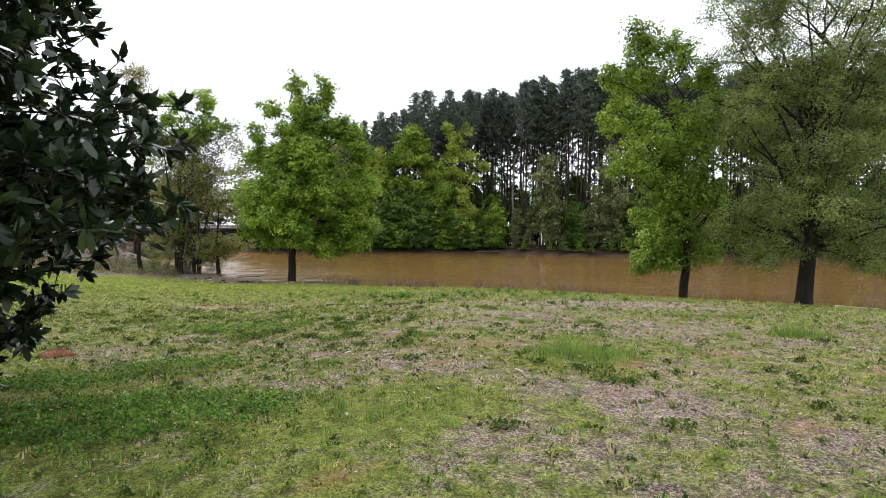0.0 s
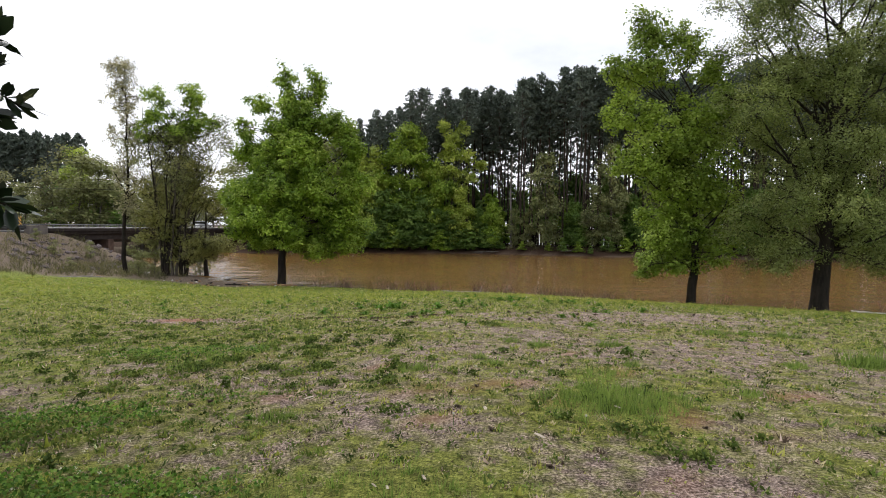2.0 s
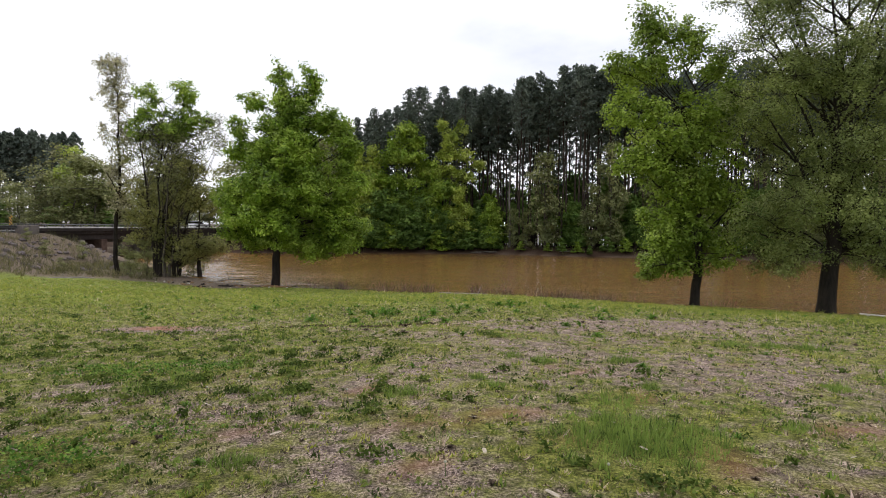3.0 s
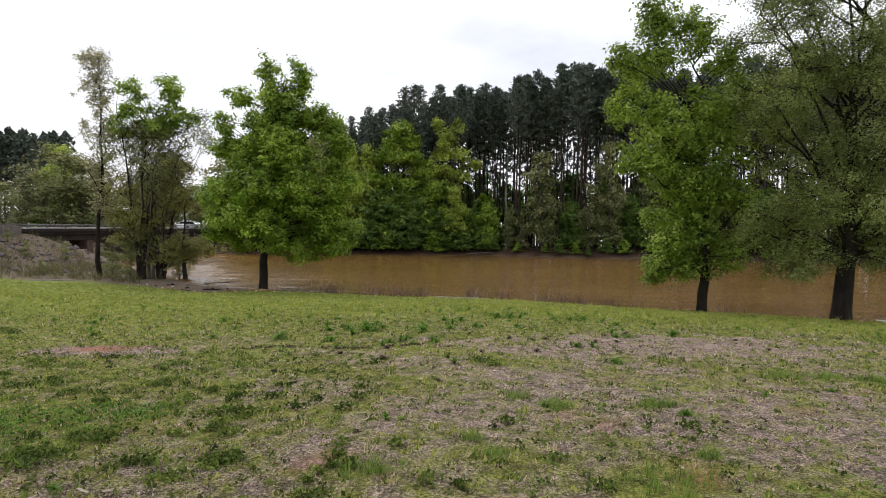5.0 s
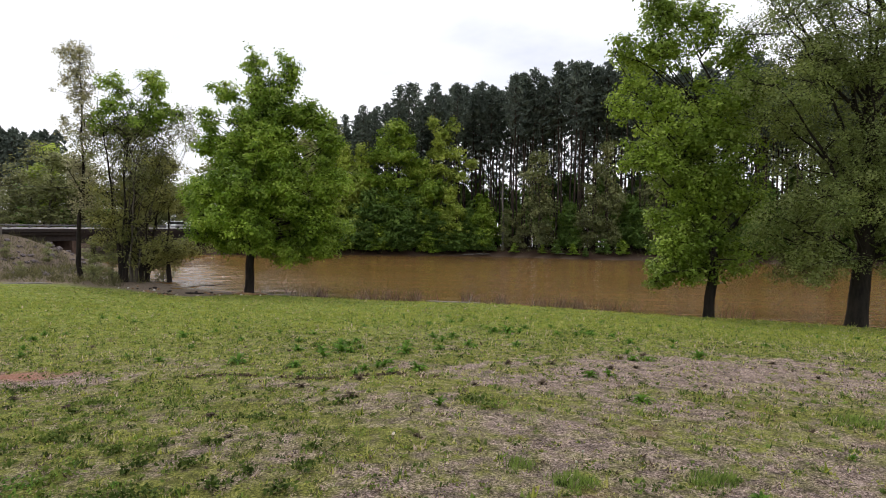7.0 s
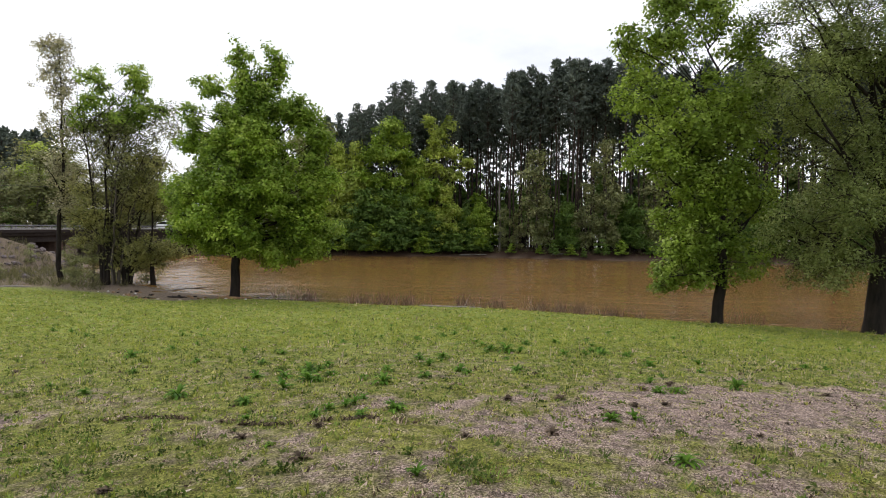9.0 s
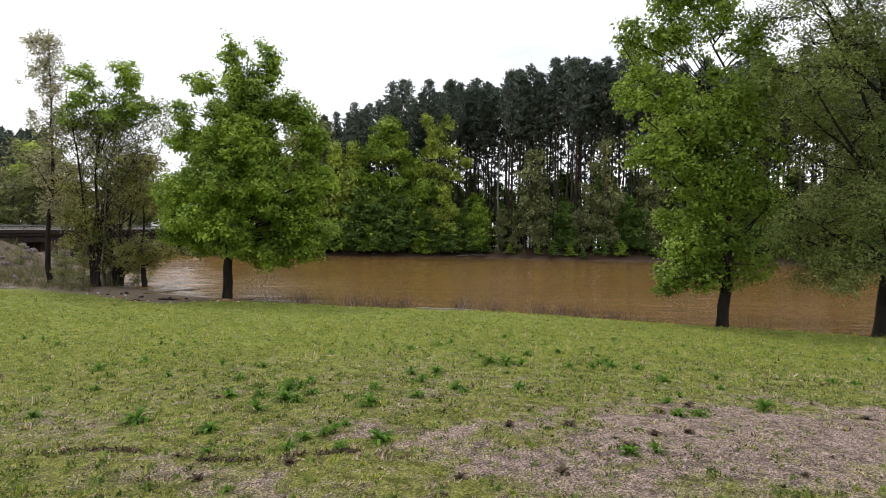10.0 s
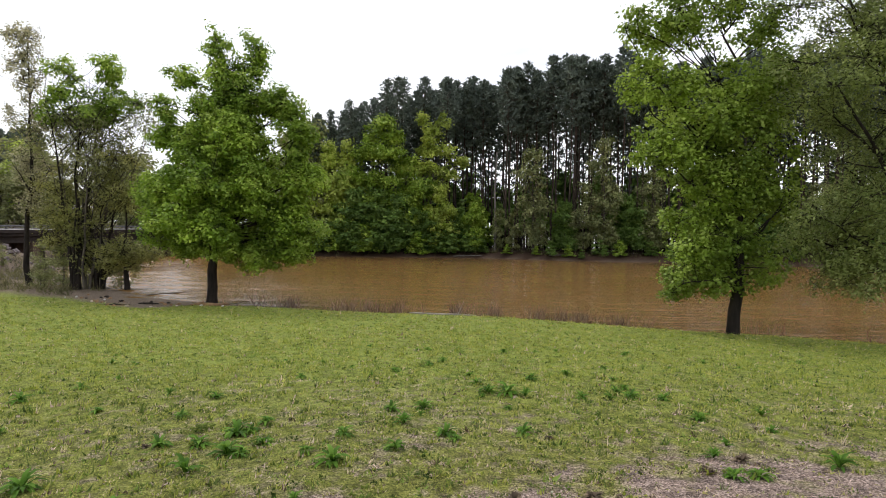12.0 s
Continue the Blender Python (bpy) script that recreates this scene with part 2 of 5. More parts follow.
OLIVE = leaf_material("olive_spring_leaves", (0.13, 0.15, 0.05), (0.245, 0.27, 0.105), (0.39, 0.41, 0.20), 0.40)
LIME = leaf_material("lime_spring_leaves", (0.19, 0.265, 0.03), (0.385, 0.485, 0.08), (0.57, 0.65, 0.19), 0.42)
DEEP = leaf_material("deep_green_leaves", (0.05, 0.098, 0.016), (0.11, 0.195, 0.034), (0.22, 0.33, 0.08), 0.32)
DUSTY = leaf_material("dusty_green_leaves", (0.11, 0.135, 0.045), (0.22, 0.25, 0.10), (0.36, 0.38, 0.19), 0.36)
HAZY = leaf_material("pale_grey_green_budding_leaves", (0.105, 0.115, 0.05), (0.205, 0.215, 0.095), (0.32, 0.33, 0.165), 0.36)
# needles paler and bluer: distance haze and sky light mixed into the green
NEEDLE_HAZED = leaf_material("hazed_pine_needles", (0.05, 0.07, 0.058), (0.105, 0.135, 0.115), (0.155, 0.19, 0.165), 0.25, 0.6)
MAGNOLIA = leaf_material("glossy_magnolia_leaves", (0.008, 0.016, 0.008), (0.018, 0.034, 0.014), (0.05, 0.075, 0.03), 0.06, 0.28, 0.5)


# ---- mesh helpers ----
def mesh_np(name, verts, faces, mat, tint=None, smooth=False):
    """A mesh from arrays: verts (n, 3), faces (m, k) of one k, tint a value a face."""
    verts, faces = np.asarray(verts, np.float32), np.asarray(faces, np.int32)
    me = bpy.data.meshes.new(name)
    m, k = faces.shape
    me.vertices.add(len(verts))
    me.loops.add(m * k)
    me.polygons.add(m)
    me.vertices.foreach_set("co", verts.ravel())
    me.loops.foreach_set("vertex_index", faces.ravel())
    me.polygons.foreach_set("loop_start", np.arange(0, m * k, k, dtype=np.int32))
    me.polygons.foreach_set("use_smooth", np.full(m, smooth, bool))
    if tint is not None:
        at = me.attributes.new("tint", "FLOAT", "FACE")
        at.data.foreach_set("value", np.asarray(tint, np.float32))
    me.update(calc_edges=True)
    me.materials.append(mat)
    return me


def put(name, me, parent=None, at=None, label="", category="", group="", kind=""):
    ob = new(name, me)
    if at is not None:
        ob.matrix_basis = at
    if parent is not None:
        ob.parent = parent
    return tagged(ob, label, category, group, kind)


def part(name, bm, mat, parent, label=""):
    me = bpy.data.meshes.new(name)
    bm.to_mesh(me)
    bm.free()
    me.materials.append(mat)
    return put(name, me, parent, label=label)


class Tubes:
    """Gathers tapered tubes (trunks, limbs, twigs) into one mesh."""

    def __init__(self):
        self.v, self.f, self.n = [], [], 0

    def add(self, pts, radii, sides=6):
        pts, radii = np.asarray(pts, float), np.asarray(radii, float)
        tang = np.gradient(pts, axis=0)
        tang /= np.linalg.norm(tang, axis=1, keepdims=True) + 1e-9
        ref = np.where(np.abs(tang[:, 2:3]) > 0.9, np.array([[1.0, 0, 0]]), np.array([[0, 0, 1.0]]))
        u = np.cross(tang, ref)
        u /= np.linalg.norm(u, axis=1, keepdims=True) + 1e-9
        if len(u) > 1:
            for i in range(1, len(u)):
                w = u[i - 1] - tang[i] * (u[i - 1] @ tang[i])
                u[i] = w / (np.linalg.norm(w) + 1e-9)
        w = np.cross(tang, u)
        a = np.arange(sides) * 2 * np.pi / sides
        ring = pts[:, None] + radii[:, None, None] * (np.cos(a)[None, :, None] * u[:, None] + np.sin(a)[None, :, None] * w[:, None])
        k = len(pts)
        i, j = np.meshgrid(np.arange(k - 1), np.arange(sides), indexing="ij")
        q = np.stack([i * sides + j, i * sides + (j + 1) % sides, (i + 1) * sides + (j + 1) % sides, (i + 1) * sides + j], -1).reshape(-1, 4)
        self.v.append(ring.reshape(-1, 3))
        self.f.append(q + self.n)
        self.n += k * sides

    def mesh(self, name, mat):
        return mesh_np(name, np.concatenate(self.v), np.concatenate(self.f), mat, smooth=True)


def bezier(a, b, c, n):
    s = np.linspace(0, 1, n)[:, None]
    return (1 - s) ** 2 * a + 2 * s * (1 - s) * b + s * s * c


def unit(v):
    return v / (np.linalg.norm(v, axis=-1, keepdims=True) + 1e-9)


def leaf_quads(rng, centres, length, width, up=0.5, along=None, face=None):
    """One rhombic leaf at every centre; face: the way that its upper side looks."""
    n = len(centres)
    ax = rng.normal(size=(n, 3))
    if along is not None:
        ax = ax * 0.6 + along
    ax = unit(ax)
    nz = unit(rng.normal(size=(n, 3)) + np.array([0, 0, up * 2])) if face is None else unit(face)
    side = unit(np.cross(ax, nz))
    if face is not None:
        ax = np.cross(nz, side)
    s = rng.uniform(0.65, 1.3, (n, 1))
    L, W = ax * length * s * 0.5, side * width * s * 0.5
    v = np.stack([centres - L, centres + W - L * 0.1, centres + L, centres - W - L * 0.1], 1).reshape(-1, 3)
    return v, np.arange(4 * n).reshape(-1, 4)


def crown_boughs(rng, lobes, size, cover):
    """Leafy boughs, each a flattened pad of foliage, spread through every lobe of the crown with gaps between them."""
    mids, sizes = [], []
    for dx, dy, z, r, rz in lobes:
        usual = min(size, 0.62 * min(r, rz))
        k = max(2, int(cover * (r * r + 2 * r * rz) / (3 * usual * usual)))
        s = usual * rng.uniform(0.45, 1.45, k)
        d = unit(rng.normal(size=(k, 3))) * rng.uniform(0.12, 1.0, (k, 1)) ** 0.5
        mids.append(np.array([dx, dy, z]) + d * np.stack([r - 0.45 * s, r - 0.45 * s, rz - 0.35 * s], -1))
        sizes.append(s)
    return np.concatenate(mids), np.concatenate(sizes)


def grow(seed, H, r0, lobes, pad=0.75, cover=2.2, ends=8, n_leaf=22, leaf=(0.21, 0.14), fork=0.30, scatter=0.13, stems=1, spread=0.1,
         top=0.9, sides=8, patchy=0.5, flare=1.15, limbs=4, bare=0.0, twigs_on=True, steep=(0.5, 1.1), leaders=(), flat=0.75, airy=0.0):
    """Arrays of a broad-leaved tree: stems, limbs into each lobe of the crown, boughs, and twigs that end in leaf clusters."""
    rng = np.random.default_rng(seed)
    wood, twigs = Tubes(), Tubes()
    nodes, width = [], []
    axis = np.array([[0, 0, 0.0]] + sorted([[l[0] * 0.45, l[1] * 0.45, l[2]] for l in lobes], key=lambda p: p[2]) + [[lobes[0][0] * 0.6, 0, H * top]])
    for k in range(stems):
        zs = np.linspace(0, 1, 16)
        ang = 2 * np.pi * k / stems + 0.4
        wob = np.cumsum(rng.normal(0, 0.012 * H, (16, 2)), 0) * 0.35
        wob -= wob[0]
        away = 0 if stems == 1 else spread * H
        keep = np.clip((zs - 0.15) / 0.6, 0, 1)
        px = np.interp(zs * H * top, axis[:, 2], axis[:, 0]) * keep * 0.6 + wob[:, 0] + away * np.cos(ang) * (0.12 + zs ** 1.2)
        py = np.interp(zs * H * top, axis[:, 2], axis[:, 1]) * keep + wob[:, 1] + away * np.sin(ang) * (0.12 + zs ** 1.2)
        path = np.stack([px, py, zs * H * top], -1)
        rad = r0 * (1.0 if stems == 1 else (0.62 if k == 0 else rng.uniform(0.3, 0.5))) * (1 - 0.95 * zs ** 0.85)
        rad[0] *= flare
        path[0, 2] -= 0.35
        path = np.insert(path, 1, path[0] * 0.4 + path[1] * 0.6, 0)
        rad = np.insert(rad, 1, (rad[1] * 0.9 + rad[0] * 0.1))
        wood.add(path, np.maximum(rad, 0.012), sides)
        up_from = path[:, 2] > fork * H * 0.6
        nodes.append(path[up_from]), width.append(rad[up_from])
        for tx, ty, h0, tz in leaders:
            p0 = np.array([np.interp(h0, path[:, 2], path[:, c]) for c in range(3)])
            tip = np.array([tx, ty, tz])
            limb = bezier(p0, p0 * 0.5 + tip * 0.5 + (p0 - tip) * [0.18, 0.18, -0.06], tip, 14)
            limb[1:-1] += rng.normal(0, 0.05, (12, 3))
            lr = np.linspace(np.interp(h0, path[:, 2], rad) * 0.38, 0.018, 14)
            wood.add(limb, lr, 6)
            nodes.append(limb[2:]), width.append(lr[2:])
        for dx, dy, z, r, rz in lobes:
            for m in range(limbs if stems == 1 else max(2, limbs - 2)):
                d = unit(rng.normal(size=3)) * np.array([1, 1, 0.7])
                tip = np.array([dx, dy, z]) + d * np.array([r, r, rz]) * rng.uniform(0.45, 0.8)
                h0 = np.clip(tip[2] - rng.uniform(*steep) * np.hypot(tip[0], tip[1]) - 0.4, fork * H * 0.75, H * top * 0.93)
                p0 = np.array([np.interp(h0, path[:, 2], path[:, c]) for c in range(3)])
                rr = np.interp(h0, path[:, 2], rad)
                ln = np.linalg.norm(tip - p0)
                mid = (p0 + tip) / 2 + np.array([0, 0, 0.10 * ln]) + rng.normal(0, 0.08 * ln, 3)
                limb = bezier(p0, mid, tip, 8) + rng.normal(0, 0.012 * ln, (8, 3)) * np.array([[0], [1], [1], [1], [1], [1], [1], [0]])
                lr = np.linspace(np.clip(rr * 0.4, 0.025, 0.03 + 0.014 * ln), 0.014, 8)
                step = 1 if twigs_on else 7
                wood.add(limb[::step], lr[::step], 5 if twigs_on else 3)
                nodes.append(limb[1:]), width.append(lr[1:])
    nodes, width = np.concatenate(nodes), np.concatenate(width)
    mids, sizes = crown_boughs(rng, lobes, pad, cover)
    centres, tone, faces = [], [], []
    for c, s in zip(mids, sizes):
        gap = nodes - c
        cost = np.linalg.norm(gap, axis=1) + 0.9 * np.maximum(0, gap[:, 2] + 0.1)
        k = int(np.argmin(cost))
        b0, ln = nodes[k], cost[k]
        if twigs_on:
            mid = (b0 + c) / 2 + rng.normal(0, 0.10, 3) * min(ln, 2.0)
            twigs.add(bezier(b0, mid, c, 5), np.linspace(max(0.016, min(width[k] * 0.6, 0.035)), 0.01, 5), 4)
        m = max(3, int(ends * (s / pad) ** 2 * rng.uniform(0.8, 1.2)))
        e = c + unit(rng.normal(size=(m, 3))) * rng.uniform(0.1, 1.0, (m, 1)) ** 0.45 * np.array([s, s, s * flat])
        own = rng.uniform(-0.26, 0.26)
        for q in e:
            if twigs_on:
                twigs.add(np.stack([c, (c + q) / 2 + rng.normal(0, 0.05 * s, 3), q]), [0.011, 0.009, 0.006], 3)
            if rng.uniform() < bare + airy * np.clip((q[2] / H - 0.55) / 0.35, 0, 1):
                continue
            n = rng.poisson(n_leaf * rng.uniform(1 - patchy, 1 + patchy))
            if n:
                p = q + rng.normal(0, scatter, (n, 3)) * np.array([1, 1, 0.75])
                centres.append(p)
                tone.append(np.full(n, own + rng.uniform(-0.1, 0.1)))
                faces.append((p - c) / s * 0.8 + np.array([0, 0, 0.75]) + rng.normal(0, 0.5, (n, 3)))
    c = np.concatenate(centres)
    t = np.clip(np.concatenate(tone) + rng.normal(0.5, 0.16, len(c)), 0, 1)
    v, f = leaf_quads(rng, c, leaf[0], leaf[1], face=np.concatenate(faces))
    return wood, twigs, v, f, t


def crown_mesh(twigs, v, f, t, leaves, bark):
    """Twigs and leaves as one crown."""
    if not twigs.v:
        return mesh_np("crown", v, f, leaves, t)
    tv, tf = np.concatenate(twigs.v), np.concatenate(twigs.f)
    me = mesh_np("crown", np.concatenate([v, tv]), np.concatenate([f, tf + len(v)]), leaves, np.concatenate([t, np.full(len(tf), 0.5)]))
    me.materials.append(bark)
    me.polygons.foreach_set("material_index", np.concatenate([np.zeros(len(f), np.int32), np.ones(len(tf), np.int32)]))
    return me


def make_tree(name, at, label, bark, leaves, group="", category="tree", **kw):
    root = put(name, None, None, at, label, category, group)
    wood, twigs, v, f, t = grow(**kw)
    put("trunk", wood.mesh("trunk", bark), root)
    put("crown", crown_mesh(twigs, v, f, t, leaves, bark), root)
    return root


# ---- the lie of the land ----
WATER_Z = -2.75
ROAD_P, ROAD_D = np.array([-46.2, 64.2]), np.array([0.2, 0.98])


def lawn_edge(x):
    """Where the lawn's slope meets the water's level."""
    return full_edge(x) - shelf(x)


def full_edge(x):
    return 42.0 - 0.37 * x + 0.35 * np.sin(x * 0.35) - 2.0 * np.clip((x - 16) / 10, 0, 2)


def shelf(x):
    """Width of the low silt shelf between lawn and water."""
    return np.interp(x, [-40, -30, -25, -19.5, -16, -14, -12, -9.2, -7, 0, 5.5], [3.4, 3.4, 2.0, 2.7, 4.3, 4.4, 2.4, 1.5, 0.9, 0.5, 0])


def near_shore(x):
    """The waterline; on the left a low muddy bank juts out past the lawn."""
    return np.maximum(lawn_edge(x), np.interp(x, [-60, -45, -30, -25, -22, -19, -16.5, -13, -9.7, -8], [74, 71, 62, 57, 54, 50.4, 48, 46, 44.5, 30]))


def far_shore(x):
    return 99.0 - 0.24 * np.maximum(0, x - 3) + 0.8 * np.sin(x * 0.21) - 0.35 * np.maximum(0, -x - 14)


def field(x, y, scale, seed=0.0):
    """Smooth value noise from summed sines, about -1 to 1."""
    a = np.sin(x * 1.00 / scale + 1.7 + seed) * np.cos(y * 1.13 / scale + 0.3 * seed)
    b = np.sin((x * 0.61 + y * 0.83) * 1.9 / scale + 2.1 * seed + 0.6)
    c = np.cos((x * 0.9 - y * 0.47) * 3.1 / scale + 1.3 * seed)
    d = np.sin((x * 0.3 + y * 0.97) * 5.3 / scale + 0.9 * seed + np.sin(x * 2.2 / scale))
    return 0.42 * a + 0.27 * b + 0.19 * c + 0.12 * d


S_PTS = np.array([-30, -12, -4, -0.4, 0, 0.5, 2, 6, 10, 16, 20, 23.3, 27, 29.5, 33, 36, 42, 60, 3000])
S_Z = np.array([-5.5, -5.0, -3.6, -2.86, -2.76, -2.70, -2.52, -2.15, -1.77, -1.13, -0.72, -0.40, -0.21, -0.10, 0.05, 0.13, 0.22, 0.4, 0.6])


def land(x, y):
    """Height of the ground at (x, y)."""
    x, y = np.asarray(x, float), np.asarray(y, float)
    s = full_edge(x) - y
    s = s - shelf(x) * np.clip((20 - s) / 15, 0, 1)
    z = np.interp(s, S_PTS, S_Z)
    mud = near_shore(x) - y
    z = np.maximum(z, np.interp(mud, [-12, -4, -0.4, 0, 1.2, 6], [-5.0, -3.6, -2.86, -2.76, -2.70, -2.62]) + 0.03 * field(x, y, 0.7, 4.0))
    z = z - 0.55 * (1 - np.exp(np.minimum(x, 0) / 7)) * np.clip(s / 14, 0, 1) * np.clip((70 - s) / 40, 0, 1)
    z = z + 0.018 * field(x, y, 0.9, 2.0) * np.clip(s / 5, 0, 1) * (s < 60)
    # the wooded spit across the water
    b = y - far_shore(x)
    spit = np.interp(b, [-6, -1.2, 0, 0.7, 3, 30, 36, 44], [-5.5, -3.2, -2.78, -2.15, -1.75, -1.9, -2.8, -5.0])
    z = np.maximum(z, np.where(b > -6, spit - 0.5 * np.maximum(0, -x - 0.34 * y), -9))
    # country beyond the water, far away
    far = np.hypot(x, y)
    z = np.where((far > 420) & (y > -100), np.maximum(z, -2.75 + np.clip((far - 420) / 60, 0, 1) * 2.5), z)
    # road embankment
    rel = np.stack([x - ROAD_P[0], y - ROAD_P[1]], -1)
    along = rel @ ROAD_D
    across = rel @ np.array([ROAD_D[1], -ROAD_D[0]])
    top = 0.62 - np.maximum(0, np.abs(across) - 4.8) / np.interp(along, [-16, -2], [4.5, 1.8])
    head = 0.62 - np.maximum(0, along - 2.2) / 1.8
    farhead = 0.62 - np.maximum(0, 42 - along) / 1.4
    z = np.maximum(z, np.minimum(top, np.maximum(head, farhead)) + 0.10 * field(x, y, 1.3, 5.0))
    # left bank beyond the river
    left = np.interp(y - (84 + 0.2 * (x + 50)), [-4, 0, 1, 20, 44], [-6, -2.8, -1.9, -0.3, 1.2])
    left = left - 0.5 * np.maximum(0, x + np.interp(y, [108, 120], [0.42, 0.385]) * y)
    z = np.maximum(z, np.where(x < -28, left, -9))
    return z


def spaced(spans):
    vals = []
    for a, b, step in spans:
        vals.append(np.arange(a, b, step))
    return np.concatenate(vals)


gx = np.concatenate([-np.geomspace(70, 2600, 26)[::-1], spaced([(-68, -12, 1.0), (-12, 12, 0.3), (12, 68, 1.0)]), np.geomspace(70, 2600, 26)])
gy = np.concatenate([-np.geomspace(3, 2600, 34)[::-1], spaced([(-2, 24, 0.3), (24, 62, 0.6), (62, 150, 1.3)]), np.geomspace(152, 2600, 26)])
GX, GY = np.meshgrid(gx, gy, indexing="ij")


def blob(x, y, cx, cy, rx, ry, turn=0.0, ragged=0.22):
    """1 inside a ragged oval, falling to 0 at its rim."""
    c, s = math.cos(radians(turn)), math.sin(radians(turn))
    u, v = ((x - cx) * c + (y - cy) * s) / rx, (-(x - cx) * s + (y - cy) * c) / ry
    r = np.hypot(u, v) + ragged * field(x, y, 0.35, cx) + ragged * field(x, y, 0.12, cy)
    return np.clip((1.15 - r) / 0.4, 0, 1)


TUFTS = [(0.68, 8.55, 0.10), (0.54, 8.95, 0.09), (1.45, 10.0, 0.16), (2.45, 10.05, 0.17), (-2.87, 9.4, 0.16), (1.1, 10.35, 0.12), (-0.2, 8.3, 0.2), (2.3, 8.6, 0.1), (3.1, 7.3, 0.14), (-1.3, 6.6, 0.14), (5.9, 9.0, 0.14), (4.3, 8.7, 0.16), (4.7, 11.7, 0.2), (5.2, 11.6, 0.22), (5.8, 11.5, 0.2)]


def lush_at(x, y):
    """Where the grass grows long and bright."""
    a = blob(x, y, 1.6, 6.95, 0.75, 0.55, 5)
    a = np.maximum(a, 0.8 * blob(x, y, 1.75, 8.0, 0.35, 0.3))
    a = np.maximum(a, 0.8 * blob(x, y, -0.5, 4.7, 0.8, 0.7))
    a = np.maximum(a, 0.7 * blob(x, y, -2.9, 9.0, 0.5, 0.3))
    for tx, ty, size in TUFTS:
        a = np.maximum(a, 0.6 * blob(x, y, tx, ty, size * 1.2, size * 0.9))
    return np.maximum(a, blob(x, y, 5.4, 8.9, 0.3, 0.25))


def clover_at(x, y):
    a = np.maximum(blob(x, y, -2.7, 4.75, 1.5, 0.75, 12), 0.8 * blob(x, y, -3.9, 6.0, 0.9, 0.4))
    a = np.maximum(a, 0.7 * blob(x, y, -3.1, 6.7, 0.8, 0.4, 5, 0.5))
    return np.maximum(a, 0.35 * np.maximum(1.6 * blob(x, y, -3.4, 9.9, 0.9, 0.45, 0, 0.7), blob(x, y, -2.3, 7.3, 0.5, 0.25, 0, 0.6)))


def bare_at(x, y):
    """How dry and thin the turf is."""
    s = lawn_edge(x) - y
    b = 0.54 + 0.32 * field(x, y, 1.6, 1.0) + 0.38 * field(x, y, 0.5, 3.0)
    b = b * np.interp(y, [0, 9, 13, 16, 20, 26], [0.6, 0.85, 0.7, 0.55, 0.25, 0.08]) * np.interp(x, [-7, -2, 1], [0.65, 0.95, 1.08])
    b = np.maximum(b, 0.85 * blob(x, y, 4.3, 14.2, 3.5, 1.25, 10, 0.7))
    b = np.maximum(b, 0.65 * blob(x, y, 3.0, 9.6, 2.6, 1.3, -8, 0.6))
    b = np.maximum(b, 1.1 * blob(x, y, -5.2, 14.1, 1.3, 0.55, 0, 0.35))
    b = b * (1 - np.clip(lush_at(x, y) + clover_at(x, y), 0, 1) * 0.9)
    return np.clip(b * np.clip((s - 6) / 12, 0, 1), 0, 1.2)


def fresh_at(x, y):
    """Where the sward is younger and greener: down the slope and beside the magnolia."""
    return np.clip(np.maximum(np.interp(y, [14, 22], [0.1, 1.0]) + 0.25 * field(x, y, 2.5, 3.0), np.maximum(np.interp(x, [-6, -2.5], [0.6, 0.0]) * np.clip((12 - y) / 3, 0, 1), np.interp(y, [3.5, 7], [0.7, 0]))), 0, 1)


def soil_at(x, y):
    """Red clay showing through."""
    a = np.maximum(0.7 * blob(x, y, 1.58, 9.5, 0.24, 0.2, 0, 0.5), 0.8 * blob(x, y, -5.35, 14.35, 0.8, 0.22))
    a = np.maximum(a, 0.25 * blob(x, y, 0.0, 7.4, 0.5, 0.25))
    spots = np.clip((field(x, y, 0.42, 7.0) - 0.52) * 4, 0, 0.45) * np.clip((13 - y) / 4, 0, 1) * np.clip((x + 3) / 2, 0, 1)
    return np.clip(np.maximum(a, spots), 0, 1)


def shaded_litter_at(x, y):
    """Leaf mould on the wooded spit, coloured darker for the shade under the trees."""
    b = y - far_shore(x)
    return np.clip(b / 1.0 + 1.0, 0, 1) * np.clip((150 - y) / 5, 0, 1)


def mud_at(x, y):
    """Silt, drift and dead grass along the near bank and the embankment."""
    low = np.clip((y - lawn_edge(x) + np.interp(x, [-12, -8], [1.5, 0.7]) + field(x, y, 1.2, 2.0)) / 1.0, 0, 1)
    rel = np.stack([x - ROAD_P[0], y - ROAD_P[1]], -1)
    bank = np.clip((16.5 - rel @ np.array([ROAD_D[1], -ROAD_D[0]])) / 0.8, 0, 1) * (y > 5)
    return np.clip(np.maximum(low, bank), 0, 1)



def build_ground():
    z = land(GX, GY)
    nx, ny = GX.shape
    i, j = np.meshgrid(np.arange(nx - 1), np.arange(ny - 1), indexing="ij")
    q = np.stack([i * ny + j, (i + 1) * ny + j, (i + 1) * ny + j + 1, i * ny + j + 1], -1).reshape(-1, 4)
    me = mesh_np("ground", np.stack([GX, GY, z], -1).reshape(-1, 3), q, GROUND, smooth=True)
    for nm, fn in (("bare", bare_at), ("fresh", fresh_at), ("soil", soil_at), ("mud", mud_at), ("litter", shaded_litter_at)):
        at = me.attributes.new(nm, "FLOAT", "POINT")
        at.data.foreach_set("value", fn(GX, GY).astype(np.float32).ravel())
    put("ground", me, label="gently sloping patchy spring lawn running down to the water", category="ground", kind="structure")


build_ground()


